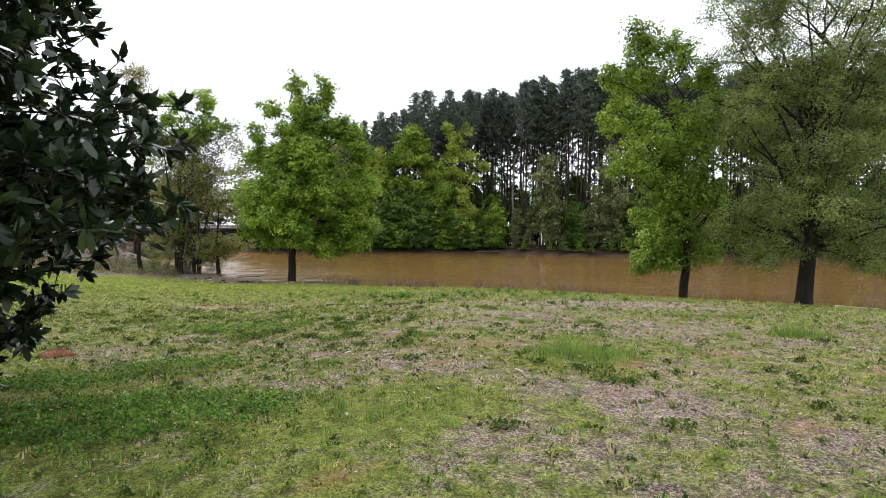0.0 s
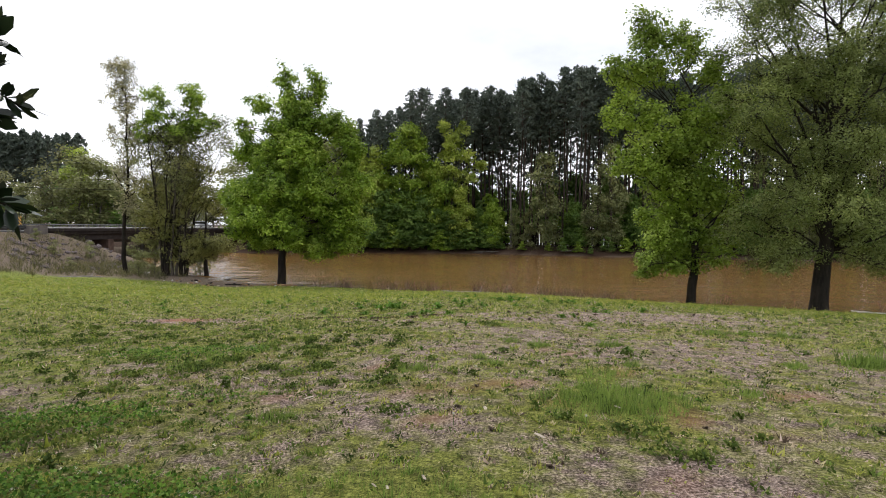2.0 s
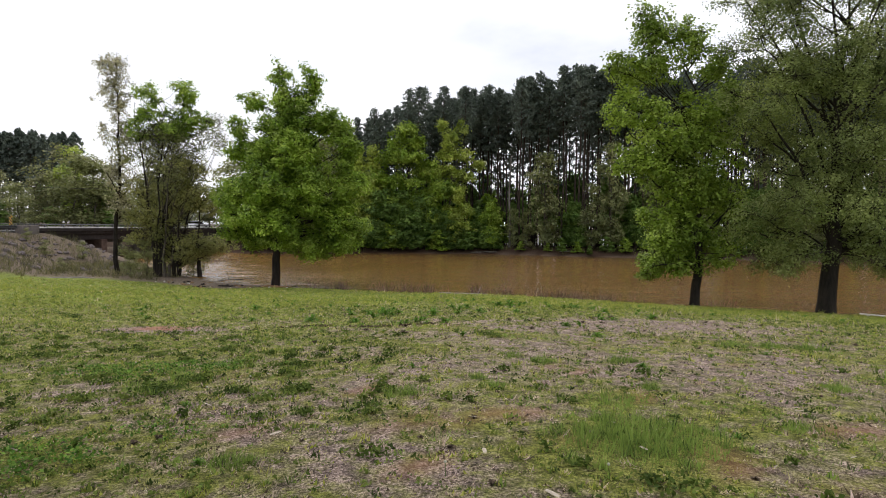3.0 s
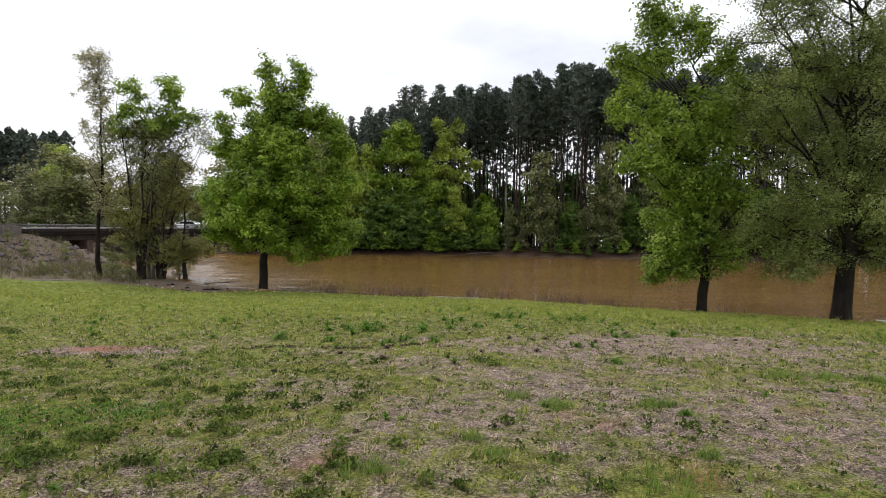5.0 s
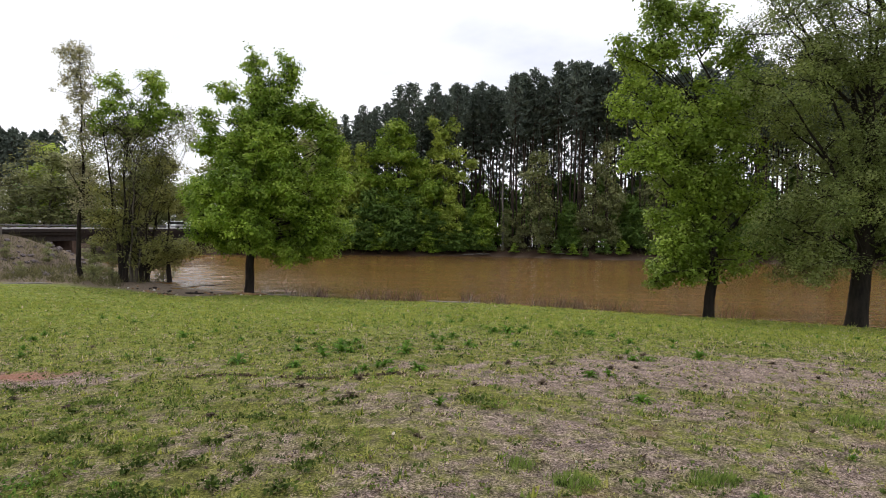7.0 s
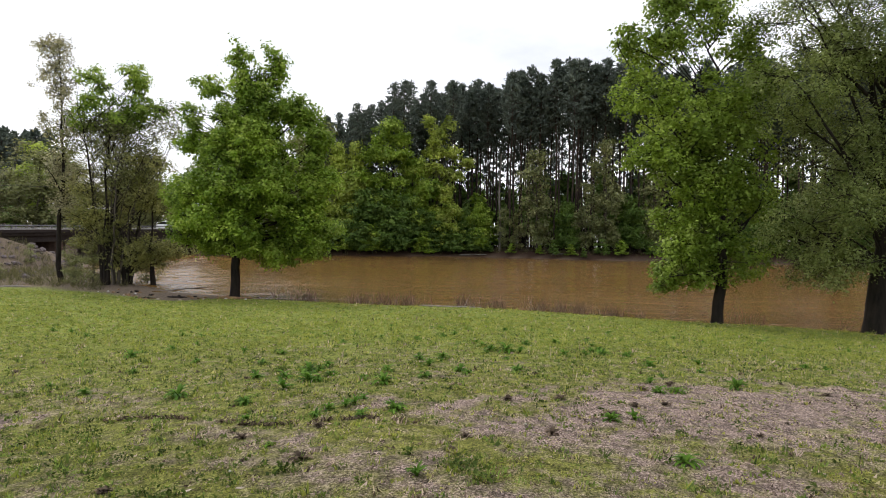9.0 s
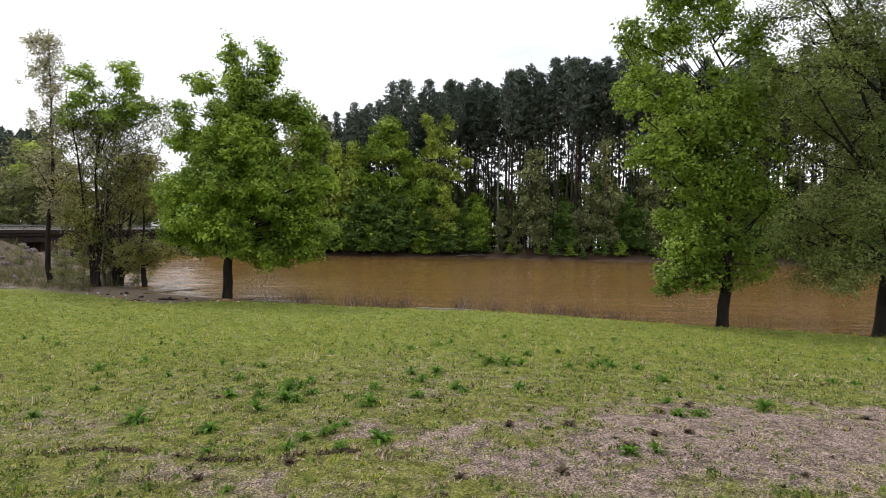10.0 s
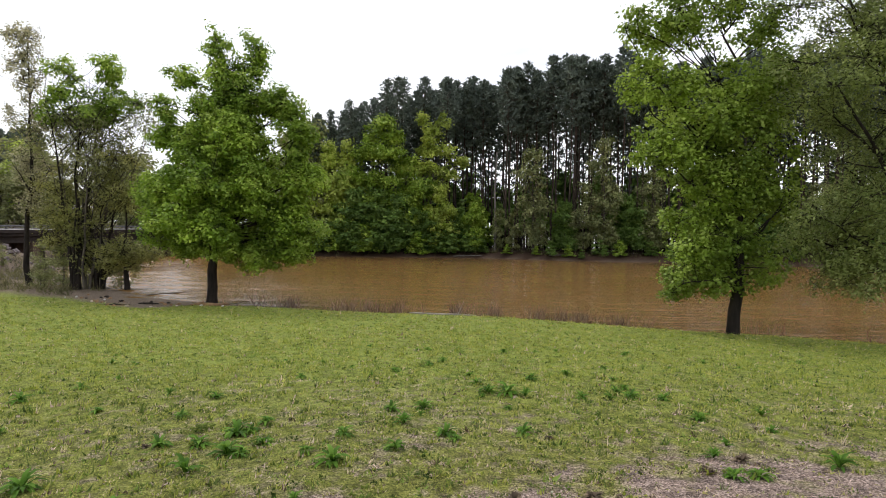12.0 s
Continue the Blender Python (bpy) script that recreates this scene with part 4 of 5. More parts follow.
def far_bank():
    rng = random.Random(8)
    rows = [("olive", -28.5, 4, 15, 1.0), ("dusty", -24, 3, 13, 1.3), ("olive", -20, 5, 19, 0.9), ("olive", -16.5, 6, 21, 0.8), ("lime", -14, 3, 16.5, 0.85), ("lime", -11, 4, 17, 0.7), ("deep", -10, 1.6, 10, 1.2),
            ("deep", -6.2, 1.8, 10, 1.25), ("deep", -2.4, 1.6, 9, 1.2), ("lime", 3.6, 1.6, 10, 1.05), ("fresh", -0.6, 3.4, 15, 0.8), ("deep", 1.0, 1.4, 6.5, 1.3), ("fresh", 8.8, 1.8, 8, 0.95), ("deep", 6.4, 2.5, 7, 1.0),
            ("dusty", 17.3, 2.2, 16.5, 0.95), ("dusty", 12.5, 3, 7, 1.0), ("thin", 14.5, 3, 6.5, 1.0), ("deep", 22, 4, 8, 1.1), ("dusty", 24.5, 3, 11, 1.1), ("dusty", 27.4, 3, 18, 0.8), ("deep", 31, 3, 9, 1.1), ("dusty", 34.5, 3, 13, 1.1),
            ("dusty", 41, 3, 11, 1.2), ("deep", 48, 3, 10, 1.2), ("dusty", 55, 3, 11, 1.2), ("deep", 62, 3, 10, 1.2), ("dusty", 70, 3, 11, 1.2)]
    for kind, x, dy, h, w in rows:
        broad(kind, x, float(far_shore(x)) + dy, h, rng.uniform(0, 360), w)
    for i in range(34):
        x = -30 + 40 * (i + rng.random()) / 34
        broad(rng.choice(["bush", "green_bush", "bush", "bush"]), x, float(far_shore(x)) + rng.uniform(0.2, 1.2), rng.uniform(2.5, 5), rng.uniform(0, 360), 1.5, "far bank shrubs")
    for i in range(26):
        x = 10 + 70 * (i + rng.random()) / 26
        broad(rng.choice(["bush", "bush", "green_bush"]), x, float(far_shore(x)) + rng.uniform(0.3, 1.5), rng.uniform(1.2, 2.6), rng.uniform(0, 360), 1.6, "far bank shrubs")
    for i in range(24):
        x = -14 + 90 * (i + rng.random()) / 24
        broad(rng.choice(["bush", "bush", "green_bush", "shade"]), x, float(far_shore(x)) + rng.uniform(8, 16), rng.uniform(6, 10), rng.uniform(0, 360), 1.25)


    for i in range(26):
        x = 6 + 60 * (i + rng.random()) / 26
        broad("bush", x, float(far_shore(x)) + rng.uniform(22, 30), rng.uniform(2.0, 3.2), rng.uniform(0, 360), 1.5, "wood understorey")
    for i in range(64):
        x = -18 + 112 * (i + rng.random()) / 64
        broad("shade", x, float(far_shore(x)) + rng.uniform(15, 28), rng.uniform(10, 17) if x < 10 else rng.uniform(10, 15), rng.uniform(0, 360), 1.0, "wood understorey")


make_tree("broadleaf_tree", on_land(-5.6, float(far_shore(-5.6)) + 4.0), "tall full fresh green tree overhanging the far bank", BARK, OAK, "far bank trees",
          seed=61, H=21.6, r0=0.26, n_leaf=15, leaf=(0.36, 0.25), pad=1.0, cover=3.6, ends=8, fork=0.1, scatter=0.3, limbs=2, twigs_on=False,
          lobes=[(0.4, 0, 19.8, 1.9, 1.5), (-1.4, 0, 17.8, 2.2, 1.6), (1.8, 0, 17.4, 2.3, 1.7), (-2.8, 0, 14.8, 2.6, 1.8), (0.8, 0, 14.8, 3.4, 1.9), (3.2, 0, 12.6, 2.4, 1.9), (-3.8, 0, 11.2, 2.8, 1.9), (0.2, 0, 11.0, 3.4, 1.8), (-2.0, 0, 7.0, 3.8, 2.0), (2.6, 0, 7.4, 3.0, 2.0), (0, -0.6, 3.4, 4.6, 1.8)])
make_tree("broadleaf_tree", on_land(2.2, float(far_shore(2.2)) + 3.4), "tall lime green tree with drooping boughs on the far bank", BARK_GREY, LIME, "far bank trees",
          seed=62, H=21.6, r0=0.22, n_leaf=15, leaf=(0.36, 0.24), pad=0.9, cover=3.0, ends=7, fork=0.2, scatter=0.28, limbs=3,
          lobes=[(-1.8, 0, 20.4, 1.1, 1.3), (1.6, 0, 20.4, 1.0, 1.4), (-0.2, 0, 18.0, 2.2, 1.5), (2.6, 0, 15.6, 1.8, 1.4), (-0.6, 0, 15.4, 2.2, 1.4), (4.6, 0, 14.0, 1.3, 1.1), (-3.4, 0, 12.6, 2.4, 1.0), (-1.0, 0, 12.8, 2.4, 1.2), (2.0, 0, 12.2, 2.2, 1.3), (0.6, 0, 9.6, 2.4, 1.3)])
far_bank()


def left_bank():
    rng = random.Random(9)

    def clear(x, y):
        """The river's open reach stays free of trees."""
        return not -0.415 < x / y < -0.35

    for i in range(44):
        x, y = -118 + 100 * (i + rng.random()) / 44, rng.uniform(106, 125)
        low = x / y < -0.63
        kind, h, turn = rng.choice(["budding", "budding", "tawny"] if low else ["tawny", "tawny", "budding", "tawny"]), rng.uniform(8.5, 11.5) if low else rng.uniform(13.5, 17.5), rng.uniform(0, 360)
        if clear(x, y):
            broad(kind, x, y, h, turn, 1.35, "river bank trees")
    broad("bright", -66.5, 112.0, 16.0, 40, 1.05, "river bank trees")
    broad("bright", -63.0, 115.0, 12.5, 140, 1.0, "river bank trees")
    for i in range(26):
        x = -112 + 92 * (i + rng.random()) / 26
        if not -49 < x < -35:
            broad(rng.choice(["tawny", "tawny", "bush"]), x, rng.uniform(103, 109), rng.uniform(3.5, 6.0), rng.uniform(0, 360), 1.7, "river bank shrubs")
    for i in range(30):
        x, y, h, turn = -130 + 112 * (i + rng.random()) / 30, rng.uniform(128, 140), rng.uniform(9, 13), rng.uniform(0, 360)
        broad(rng.choice(["tawny", "budding", "shade"]), x, y, h if clear(x, y) else h * 0.85, turn, 1.5, "river bank trees")
    for i in range(80):
        pine(-188 + 68 * (i + rng.random()) / 80, rng.uniform(186, 206), rng.uniform(28, 31.5), rng.randrange(3), rng.uniform(0, 360), "distant pines", "distant dark pine beyond the bridge", FAR_PINES)


left_bank()
for shrub_x, shrub_y, shrub_h in ((-23.9, 51.2, 3.4), (-22.8, 52.8, 3.9), (-20.4, 52.2, 3.0), (-26.4, 53.3, 3.6), (-24.6, 49.9, 2.0), (-38.0, 60.0, 1.8), (-36.5, 63.5, 2.2), (-33.0, 54.5, 1.4), (-40.5, 61.0, 1.5)):
    broad("tawny", shrub_x, shrub_y, shrub_h, shrub_x * 40, 1.3, "bank shrubs")


def wood_stems():
    rng = np.random.default_rng(57)
    t = Tubes()
    for x in rng.uniform(2, 95, 430):
        y = float(far_shore(x)) + rng.uniform(9, 29)
        z, h = float(land(x, y)), rng.uniform(5, 10)
        t.add(np.array([[x, y, z - 0.2], [x + rng.normal(0, 0.12), y, z + h * 0.5], [x + rng.normal(0, 0.3), y, z + h]]), np.array([1, 0.8, 0.3]) * rng.uniform(0.06, 0.16), 4)
    put("wood_stems", t.mesh("wood_stems", BARK), label="thin dark sapling stems crowding the pine wood", category="saplings", kind="stuff")


wood_stems()


def power_cable():
    t = Tubes()
    s = np.linspace(0, 1, 24)
    t.add(np.stack([-120 + 100 * s, 92 + 14 * s, 11.5 - 3.0 * s - 10.0 * s * (1 - s)], -1), np.full(24, 0.03), 4)
    put("power_cable", t.mesh("power_cable", RUBBER), label="thin black sagging power cable above the trees", category="cable")


power_cable()


# ---- the road bridge upstream ----
def prism(bm, x0, x1, y0, y1, z0, z1, bevel=0.02):
    """A bevelled block between two corners."""
    made = bmesh.ops.create_cube(bm, size=1.0, matrix=Matrix.LocRotScale(((x0 + x1) / 2, (y0 + y1) / 2, (z0 + z1) / 2), None, (x1 - x0, y1 - y0, z1 - z0)))
    if bevel:
        edges = {e for v in made["verts"] for e in v.link_edges}
        bmesh.ops.bevel(bm, geom=list(edges), offset=bevel, segments=1, affect="EDGES")
    return bm


def block(name, parent, mat, x0, x1, y0, y1, z0, z1, bevel=0.02, label=""):
    return part(name, prism(bmesh.new(), x0, x1, y0, y1, z0, z1, bevel), mat, parent, label)


ROAD_TURN = math.degrees(math.atan2(-ROAD_D[0], ROAD_D[1]))
DECK = 0.72


def bridge():
    root = put("road_bridge", None, None, pose(*ROAD_P, 0, 0, 0, ROAD_TURN), "low dark concrete road bridge with steel railings over the river", "bridge")
    block("deck", root, CONCRETE_SHADED, -4.7, 4.7, 0.6, 41.0, DECK - 0.32, DECK, 0.03)
    block("roadway", root, ASPHALT, -4.2, 4.2, 0.65, 40.95, DECK + 0.004, DECK + 0.03, 0.0)
    for k in range(5):
        block("girder", root, CONCRETE_SHADED, -4.4 + k * 2.1, -4.0 + k * 2.1, 0.7, 40.9, DECK - 1.0, DECK - 0.322, 0.02)
    for side in (-1, 1):
        kerb = block("kerb", root, CONCRETE_SHADED, side * 4.705 - 0.2, side * 4.705 + 0.2, 0.62, 40.98, DECK + 0.004, DECK + 0.34, 0.02, "stained concrete kerb beam, coloured darker for shade")
        block("kerb_top", kerb, CONCRETE_LIT, side * 4.705 - 0.215, side * 4.705 + 0.215, 0.66, 40.9, DECK + 0.344, DECK + 0.41, 0.01, "pale sunlit kerb top")
        for n in range(17):
            y = 1.6 + n * 2.4
            block("rail_post", root, STEEL, side * 4.705 - 0.06, side * 4.705 + 0.06, y, y + 0.14, DECK + 0.40, DECK + 0.66, 0.01)
        block("rail", root, STEEL, side * 4.705 - 0.08, side * 4.705 + 0.08, 1.2, 40.6, DECK + 0.66, DECK + 0.76, 0.03)
        block("end_block", root, CONCRETE, side * 4.72 - 0.42, side * 4.72 + 0.42, -1.5, 0.58, DECK - 0.75, DECK + 0.62, 0.04)
    block("abutment", root, CONCRETE_SHADED, -4.9, 4.9, -0.2, 0.55, -3.4, DECK - 0.33, 0.03)
    block("pier_wall", root, PIER, -4.6, 4.6, 9.6, 10.5, -3.6, DECK - 1.004, 0.03, "reddish-brown stained pier wall")
    for y in (19.5, 30.0):
        block("pier_cap", root, CONCRETE, -4.6, 4.6, y - 0.45, y + 0.45, DECK - 1.62, DECK - 1.004, 0.04)
        for k in range(4):
            bm = bmesh.new()
            bmesh.ops.create_cone(bm, cap_ends=True, segments=12, radius1=0.32, radius2=0.32, depth=5.0, matrix=Matrix.Translation((-3.9 + k * 2.6, y, DECK - 1.63 - 2.5)))
            part("pier_column", bm, CONCRETE, root)


bridge()


def road():
    root = put("road", None, None, pose(*ROAD_P, 0, 0, 0, ROAD_TURN), "grey asphalt road on the embankment", "road", kind="structure")
    block("roadway", root, ASPHALT, -4.0, 4.0, -140, 0.5, DECK - 0.18, DECK + 0.02, 0.0)
    block("roadway", root, ASPHALT, -4.0, 4.0, 41.1, 120, DECK - 0.18, DECK + 0.02, 0.0)


road()


def guard_rail():
    root = put("guard_rail", None, None, pose(*ROAD_P, 0, 0, 0, ROAD_TURN), "dull steel guard rail along the road shoulder", "guard rail")
    bm = bmesh.new()
    outline = [(0.0, 0.0), (0.05, 0.05), (0.05, 0.10), (0.0, 0.155), (0.05, 0.21), (0.05, 0.26), (0.0, 0.31)]
    for y in (-1.5, -40.0):
        for u, z in outline:
            bm.verts.new((4.6 + u, y, DECK + 0.30 + z))
    bm.verts.ensure_lookup_table()
    n = len(outline)
    for i in range(n - 1):
        bm.faces.new((bm.verts[i], bm.verts[i + 1], bm.verts[n + i + 1], bm.verts[n + i]))
    bmesh.ops.solidify(bm, geom=bm.faces[:], thickness=0.012)
    part("beam", bm, STEEL, root)
    for k in range(16):
        block("post", root, STEEL, 4.46, 4.585, -2.6 - k * 2.4, -2.45 - k * 2.4, -0.2, DECK + 0.62, 0.01)


guard_rail()


def marker():
    root = put("hazard_marker", None, None, pose(*ROAD_P, 0, 0, 0, ROAD_TURN), "yellow and black striped hazard marker at the bridge end", "road sign")
    block("post", root, STEEL, 4.30, 4.36, -1.9, -1.84, 0.2, DECK + 1.5, 0.005)
    plate = part("plate", prism(bmesh.new(), -0.18, 0.18, -0.01, 0.01, -0.45, 0.45, 0.004), STRIPES, root)
    plate.location = (4.33, -1.93, DECK + 1.1)


marker()


def parked_car(x, y, turn):
    """A small far-off white car, nose along local +y."""
    root = put("car", None, None, pose(x, y, DECK + 0.02, 0, 0, turn), "small white car on the road beyond the bridge", "car")
    bm = bmesh.new()
    shape = [(-2.2, 0.35), (-2.2, 0.85), (-1.9, 0.98), (2.0, 0.88), (2.2, 0.7), (2.2, 0.35)]
    sides = [[bm.verts.new((s * 0.86, y_, z_)) for y_, z_ in shape] for s in (-1, 1)]
    for i in range(len(shape)):
        j = (i + 1) % len(shape)
        bm.faces.new((sides[0][i], sides[0][j], sides[1][j], sides[1][i]))
    bm.faces.new(sides[0][::-1]), bm.faces.new(sides[1])
    bmesh.ops.bevel(bm, geom=bm.edges[:], offset=0.06, segments=2, affect="EDGES")
    part("body", bm, CARPAINT, root)
    for nm, mat, grow_, top in (("windows", GLASS_DARK, 0.0, 1.36), ("roof", CARPAINT, 0.03, 1.44)):
        bm = bmesh.new()
        low = 0.9 if nm == "windows" else 1.37
        a = [bm.verts.new(p) for p in ((-0.78, -1.7, low), (0.78, -1.7, low), (0.78, 0.9, low), (-0.78, 0.9, low))] if nm == "windows" else [bm.verts.new(p) for p in ((-0.63, -1.2, low), (0.63, -1.2, low), (0.63, 0.25, low), (-0.63, 0.25, low))]
        c = [bm.verts.new(p) for p in ((-0.62, -1.15, top), (0.62, -1.15, top), (0.62, 0.2, top), (-0.62, 0.2, top))]
        for i in range(4):
            bm.faces.new((a[i], a[(i + 1) % 4], c[(i + 1) % 4], c[i]))
        bm.faces.new(c), bm.faces.new(a[::-1])
        part("roof" if nm == "roof" else "window_band", bm, mat, root)
    for sx in (-0.8, 0.8):
        for sy in (-1.35, 1.35):
            bm = bmesh.new()
            bmesh.ops.create_cone(bm, cap_ends=True, segments=16, radius1=0.32, radius2=0.32, depth=0.2, matrix=pose(sx, sy, 0.32, 0, 90, 0))
            part("wheel", bm, RUBBER, root)


parked_car(-42.0, 105.8, ROAD_TURN)


# ---- banks: rocks, driftwood, stalks and litter ----
def stone(rng, size):
    bm = bmesh.new()
    bmesh.ops.create_icosphere(bm, subdivisions=1, radius=size)
    for v in bm.verts:
        v.co *= rng.uniform(0.65, 1.2)
        v.co.z *= 0.65
    return bm


def riprap():
    rng = random.Random(31)
    shapes = []
    for k in range(6):
        me = bpy.data.meshes.new("riprap_stone")
        bm = stone(rng, 0.28)
        bm.to_mesh(me)
        bm.free()
        me.materials.append(ROCK)
        shapes.append(me)
    side = np.array([ROAD_D[1], -ROAD_D[0]])
    for i in range(280):
        along, across = rng.uniform(-9, 6), rng.uniform(6.0, 16.5)
        p = ROAD_P + ROAD_D * along + side * across
        s = rng.choice([0.3, 0.4, 0.55, 0.8, 1.25]) * rng.uniform(0.8, 1.2)
        ob = put("riprap_stone", shapes[i % 6], None, pose(p[0], p[1], float(land(*p)) + 0.03, rng.uniform(-20, 20), rng.uniform(-20, 20), rng.uniform(0, 360)) @ Matrix.Scale(s, 4),
                 "angular grey-purple rock on the embankment", "rock", "riprap")


riprap()


def stalks(name, spots, height, mat, label, rng, per=7, lean=0.35):
    """Bunches of thin dry stems as one mesh."""
    n = len(spots) * per
    base = np.repeat(spots, per, 0) + np.concatenate([rng.normal(0, 0.16, (n, 2)), np.zeros((n, 1))], 1)
    base[:, 2] = np.maximum(land(base[:, 0], base[:, 1]), WATER_Z - 0.1)
    h = height * rng.uniform(0.4, 1.25, (n, 1))
    d = unit(np.concatenate([rng.normal(0, lean, (n, 2)), np.ones((n, 1))], 1))
    w = unit(np.cross(d, rng.normal(size=(n, 3)))) * 0.011 * (0.5 + height)
    tip = base + d * h
    bend = base + d * h * 0.55 + rng.normal(0, 0.05, (n, 3)) * h
    v = np.stack([base - w, base + w, bend + w * 0.7, bend - w * 0.7, tip + w * 0.2, tip - w * 0.2], 1).reshape(-1, 3)
    f = (np.arange(n)[:, None, None] * 6 + np.array([[0, 1, 2, 3], [3, 2, 4, 5]])[None]).reshape(-1, 4)
    put(name, mesh_np(name, v, f, mat, np.repeat(rng.uniform(0, 1, n), 2)), label=label, category="weeds", kind="stuff")


def bank_growth():
    rng = np.random.default_rng(33)
    x = np.concatenate([rng.uniform(-9, 13, 26), rng.uniform(13, 26, 10)] + [rng.normal(cx, 0.35, 13) for cx in (-6.7, -3.6, -2.0, -0.6, 2.8, 4.6, 6.9, 7.9, 9.0, 10.3)])
    y = lawn_edge(x) + np.abs(rng.normal(0, 0.35, len(x))) - 0.1
    stalks("shore_weeds", np.stack([x, y, 0 * x], -1), 0.75, DRYSTALK, "dry pinkish weed stalks standing in the shallows", rng)
    side = np.array([ROAD_D[1], -ROAD_D[0]])
    al, ac = rng.uniform(-24, 4, 900), rng.uniform(5.2, 17.0, 900)
    p = ROAD_P + al[:, None] * ROAD_D + ac[:, None] * side
    stalks("bank_grass", np.concatenate([p, np.zeros((900, 1))], 1), 0.7, DRYGRASS, "tangled dry grass covering the embankment", rng, 9, 0.55)
    x = rng.uniform(-34, -21, 200)
    y = rng.uniform(0, 1, 200) * (near_shore(x) - lawn_edge(x)) + lawn_edge(x) - 0.3
    stalks("bank_brush", np.stack([x, y, 0 * x], -1), 0.6, DRYGRASS, "olive brush and dead grass on the muddy bank", rng, 14, 0.6)
    x = rng.uniform(-14, 80, 300)
    stalks("far_brush", np.stack([x, far_shore(x) + rng.uniform(0.2, 4, 300), 0 * x], -1), 0.8, DRYGRASS, "low brush along the far bank", rng, 8, 0.5)


bank_growth()


def driftwood(name, x, y, length, radius, turn, mat, label, z=0.0):
    rng = np.random.default_rng(int(abs(x * 100)))
    t = Tubes()
    s = np.linspace(-0.5, 0.5, 8)
    pts = np.stack([s * length, 0.06 * length * np.sin(s * 5), rng.normal(0, 0.15 * radius, 8)], -1)
    t.add(pts, radius * np.array([0.5, 0.9, 1, 1.05, 1, 0.9, 0.75, 0.4]), 8)
    for k in range(2):
        a = pts[2 + 3 * k]
        t.add(np.stack([a, a + rng.normal(0, 0.12, 3) * length + [0, 0, 0.06 * length]]), [radius * 0.4, radius * 0.15], 5)
    put(name, t.mesh(name, mat), None, pose(x, y, float(max(land(x, y), WATER_Z - radius * 0.3)) + radius * 0.6 + z, 0, 0, turn), label, "driftwood", "drift")


driftwood("log", 1.9, 40.6, 3.6, 0.06, -20, BARK_PALE, "long thin pale log stranded along the waterline")
driftwood("log", -11.2, 43.5, 1.7, 0.11, -8, DRIFT, "orange-brown driftwood lying at the foot of the oak")
driftwood("log", -10.7, 43.7, 1.2, 0.07, 14, DRIFT, "short weathered driftwood stick by the oak")
driftwood("log", -14.6, 43.6, 1.3, 0.05, -15, BARK, "dark wet driftwood on the debris line")
driftwood("log", -16.4, 43.2, 1.0, 0.04, 10, BARK, "dark wet driftwood stick on the debris line")
driftwood("log", -28.5, 48.6, 3.2, 0.07, 4, BARK_PALE, "thin bleached branch lying along the lawn's edge")
driftwood("dead_branch", 7.0, 99.0, 3.5, 0.10, 20, BARK_SNAG, "bleached dead branch lying on the far shore", 0.1)
driftwood("dead_branch", 8.6, 98.6, 2.6, 0.08, -30, BARK_SNAG, "bleached dead branch lying on the far shore", 0.2)
driftwood("dead_branch", -16.0, 49.6, 3.0, 0.05, 40, BARK_GREY, "twiggy fallen branch lying in the shallows")
driftwood("dead_branch", 20.5, 94.8, 3.0, 0.08, 10, BARK_SNAG, "bleached dead branch lying on the far shore", 0.1)


def dead_snag():
    t = Tubes()
    zs = np.linspace(0, 15.5, 12)
    t.add(np.stack([0.12 * np.sin(zs * 0.5), 0.05 * zs * 0.1, zs - 0.3], -1), 0.21 - 0.008 * zs, 8)
    for h, a, n in ((15.0, 0.4, 0.8), (13.5, 2.6, 1.1), (10.0, 4.4, 0.7)):
        p = np.array([0.12 * math.sin(h * 0.5), 0, h])
        t.add(np.stack([p, p + np.array([math.cos(a), math.sin(a), 0.6]) * n]), [0.05, 0.02], 5)
    root = put("dead_tree", None, None, on_land(11.9, float(far_shore(11.9)) + 3.0), "bare bleached dead trunk standing on the far bank", "tree")
    put("trunk", t.mesh("trunk", BARK_SNAG), root)


dead_snag()


def litter_bits():
    rng = random.Random(41)
    for i in range(44):
        x = rng.uniform(-21, -10)
        y = float(lawn_edge(x)) - 0.9 + rng.uniform(-0.5, 2.0)
        bm = stone(rng, rng.uniform(0.06, 0.15))
        me = bpy.data.meshes.new("debris")
        bm.to_mesh(me)
        bm.free()
        mat = rng.choice([PLASTIC, CHIP, DRIFT, DRIFT, DRIFT, DRIFT, BARK, BARK])
        me.materials.append(mat)
        words = {PLASTIC: "off-white scrap of litter on the debris line", CHIP: "pale wood scrap on the debris line", DRIFT: "brown wood scrap on the debris line", BARK: "dark bark scrap on the debris line"}
        put("debris", me, None, pose(x, y, float(land(x, y)) + 0.03, 0, 0, rng.uniform(0, 360)), words[mat], "litter", "debris line")


litter_bits()


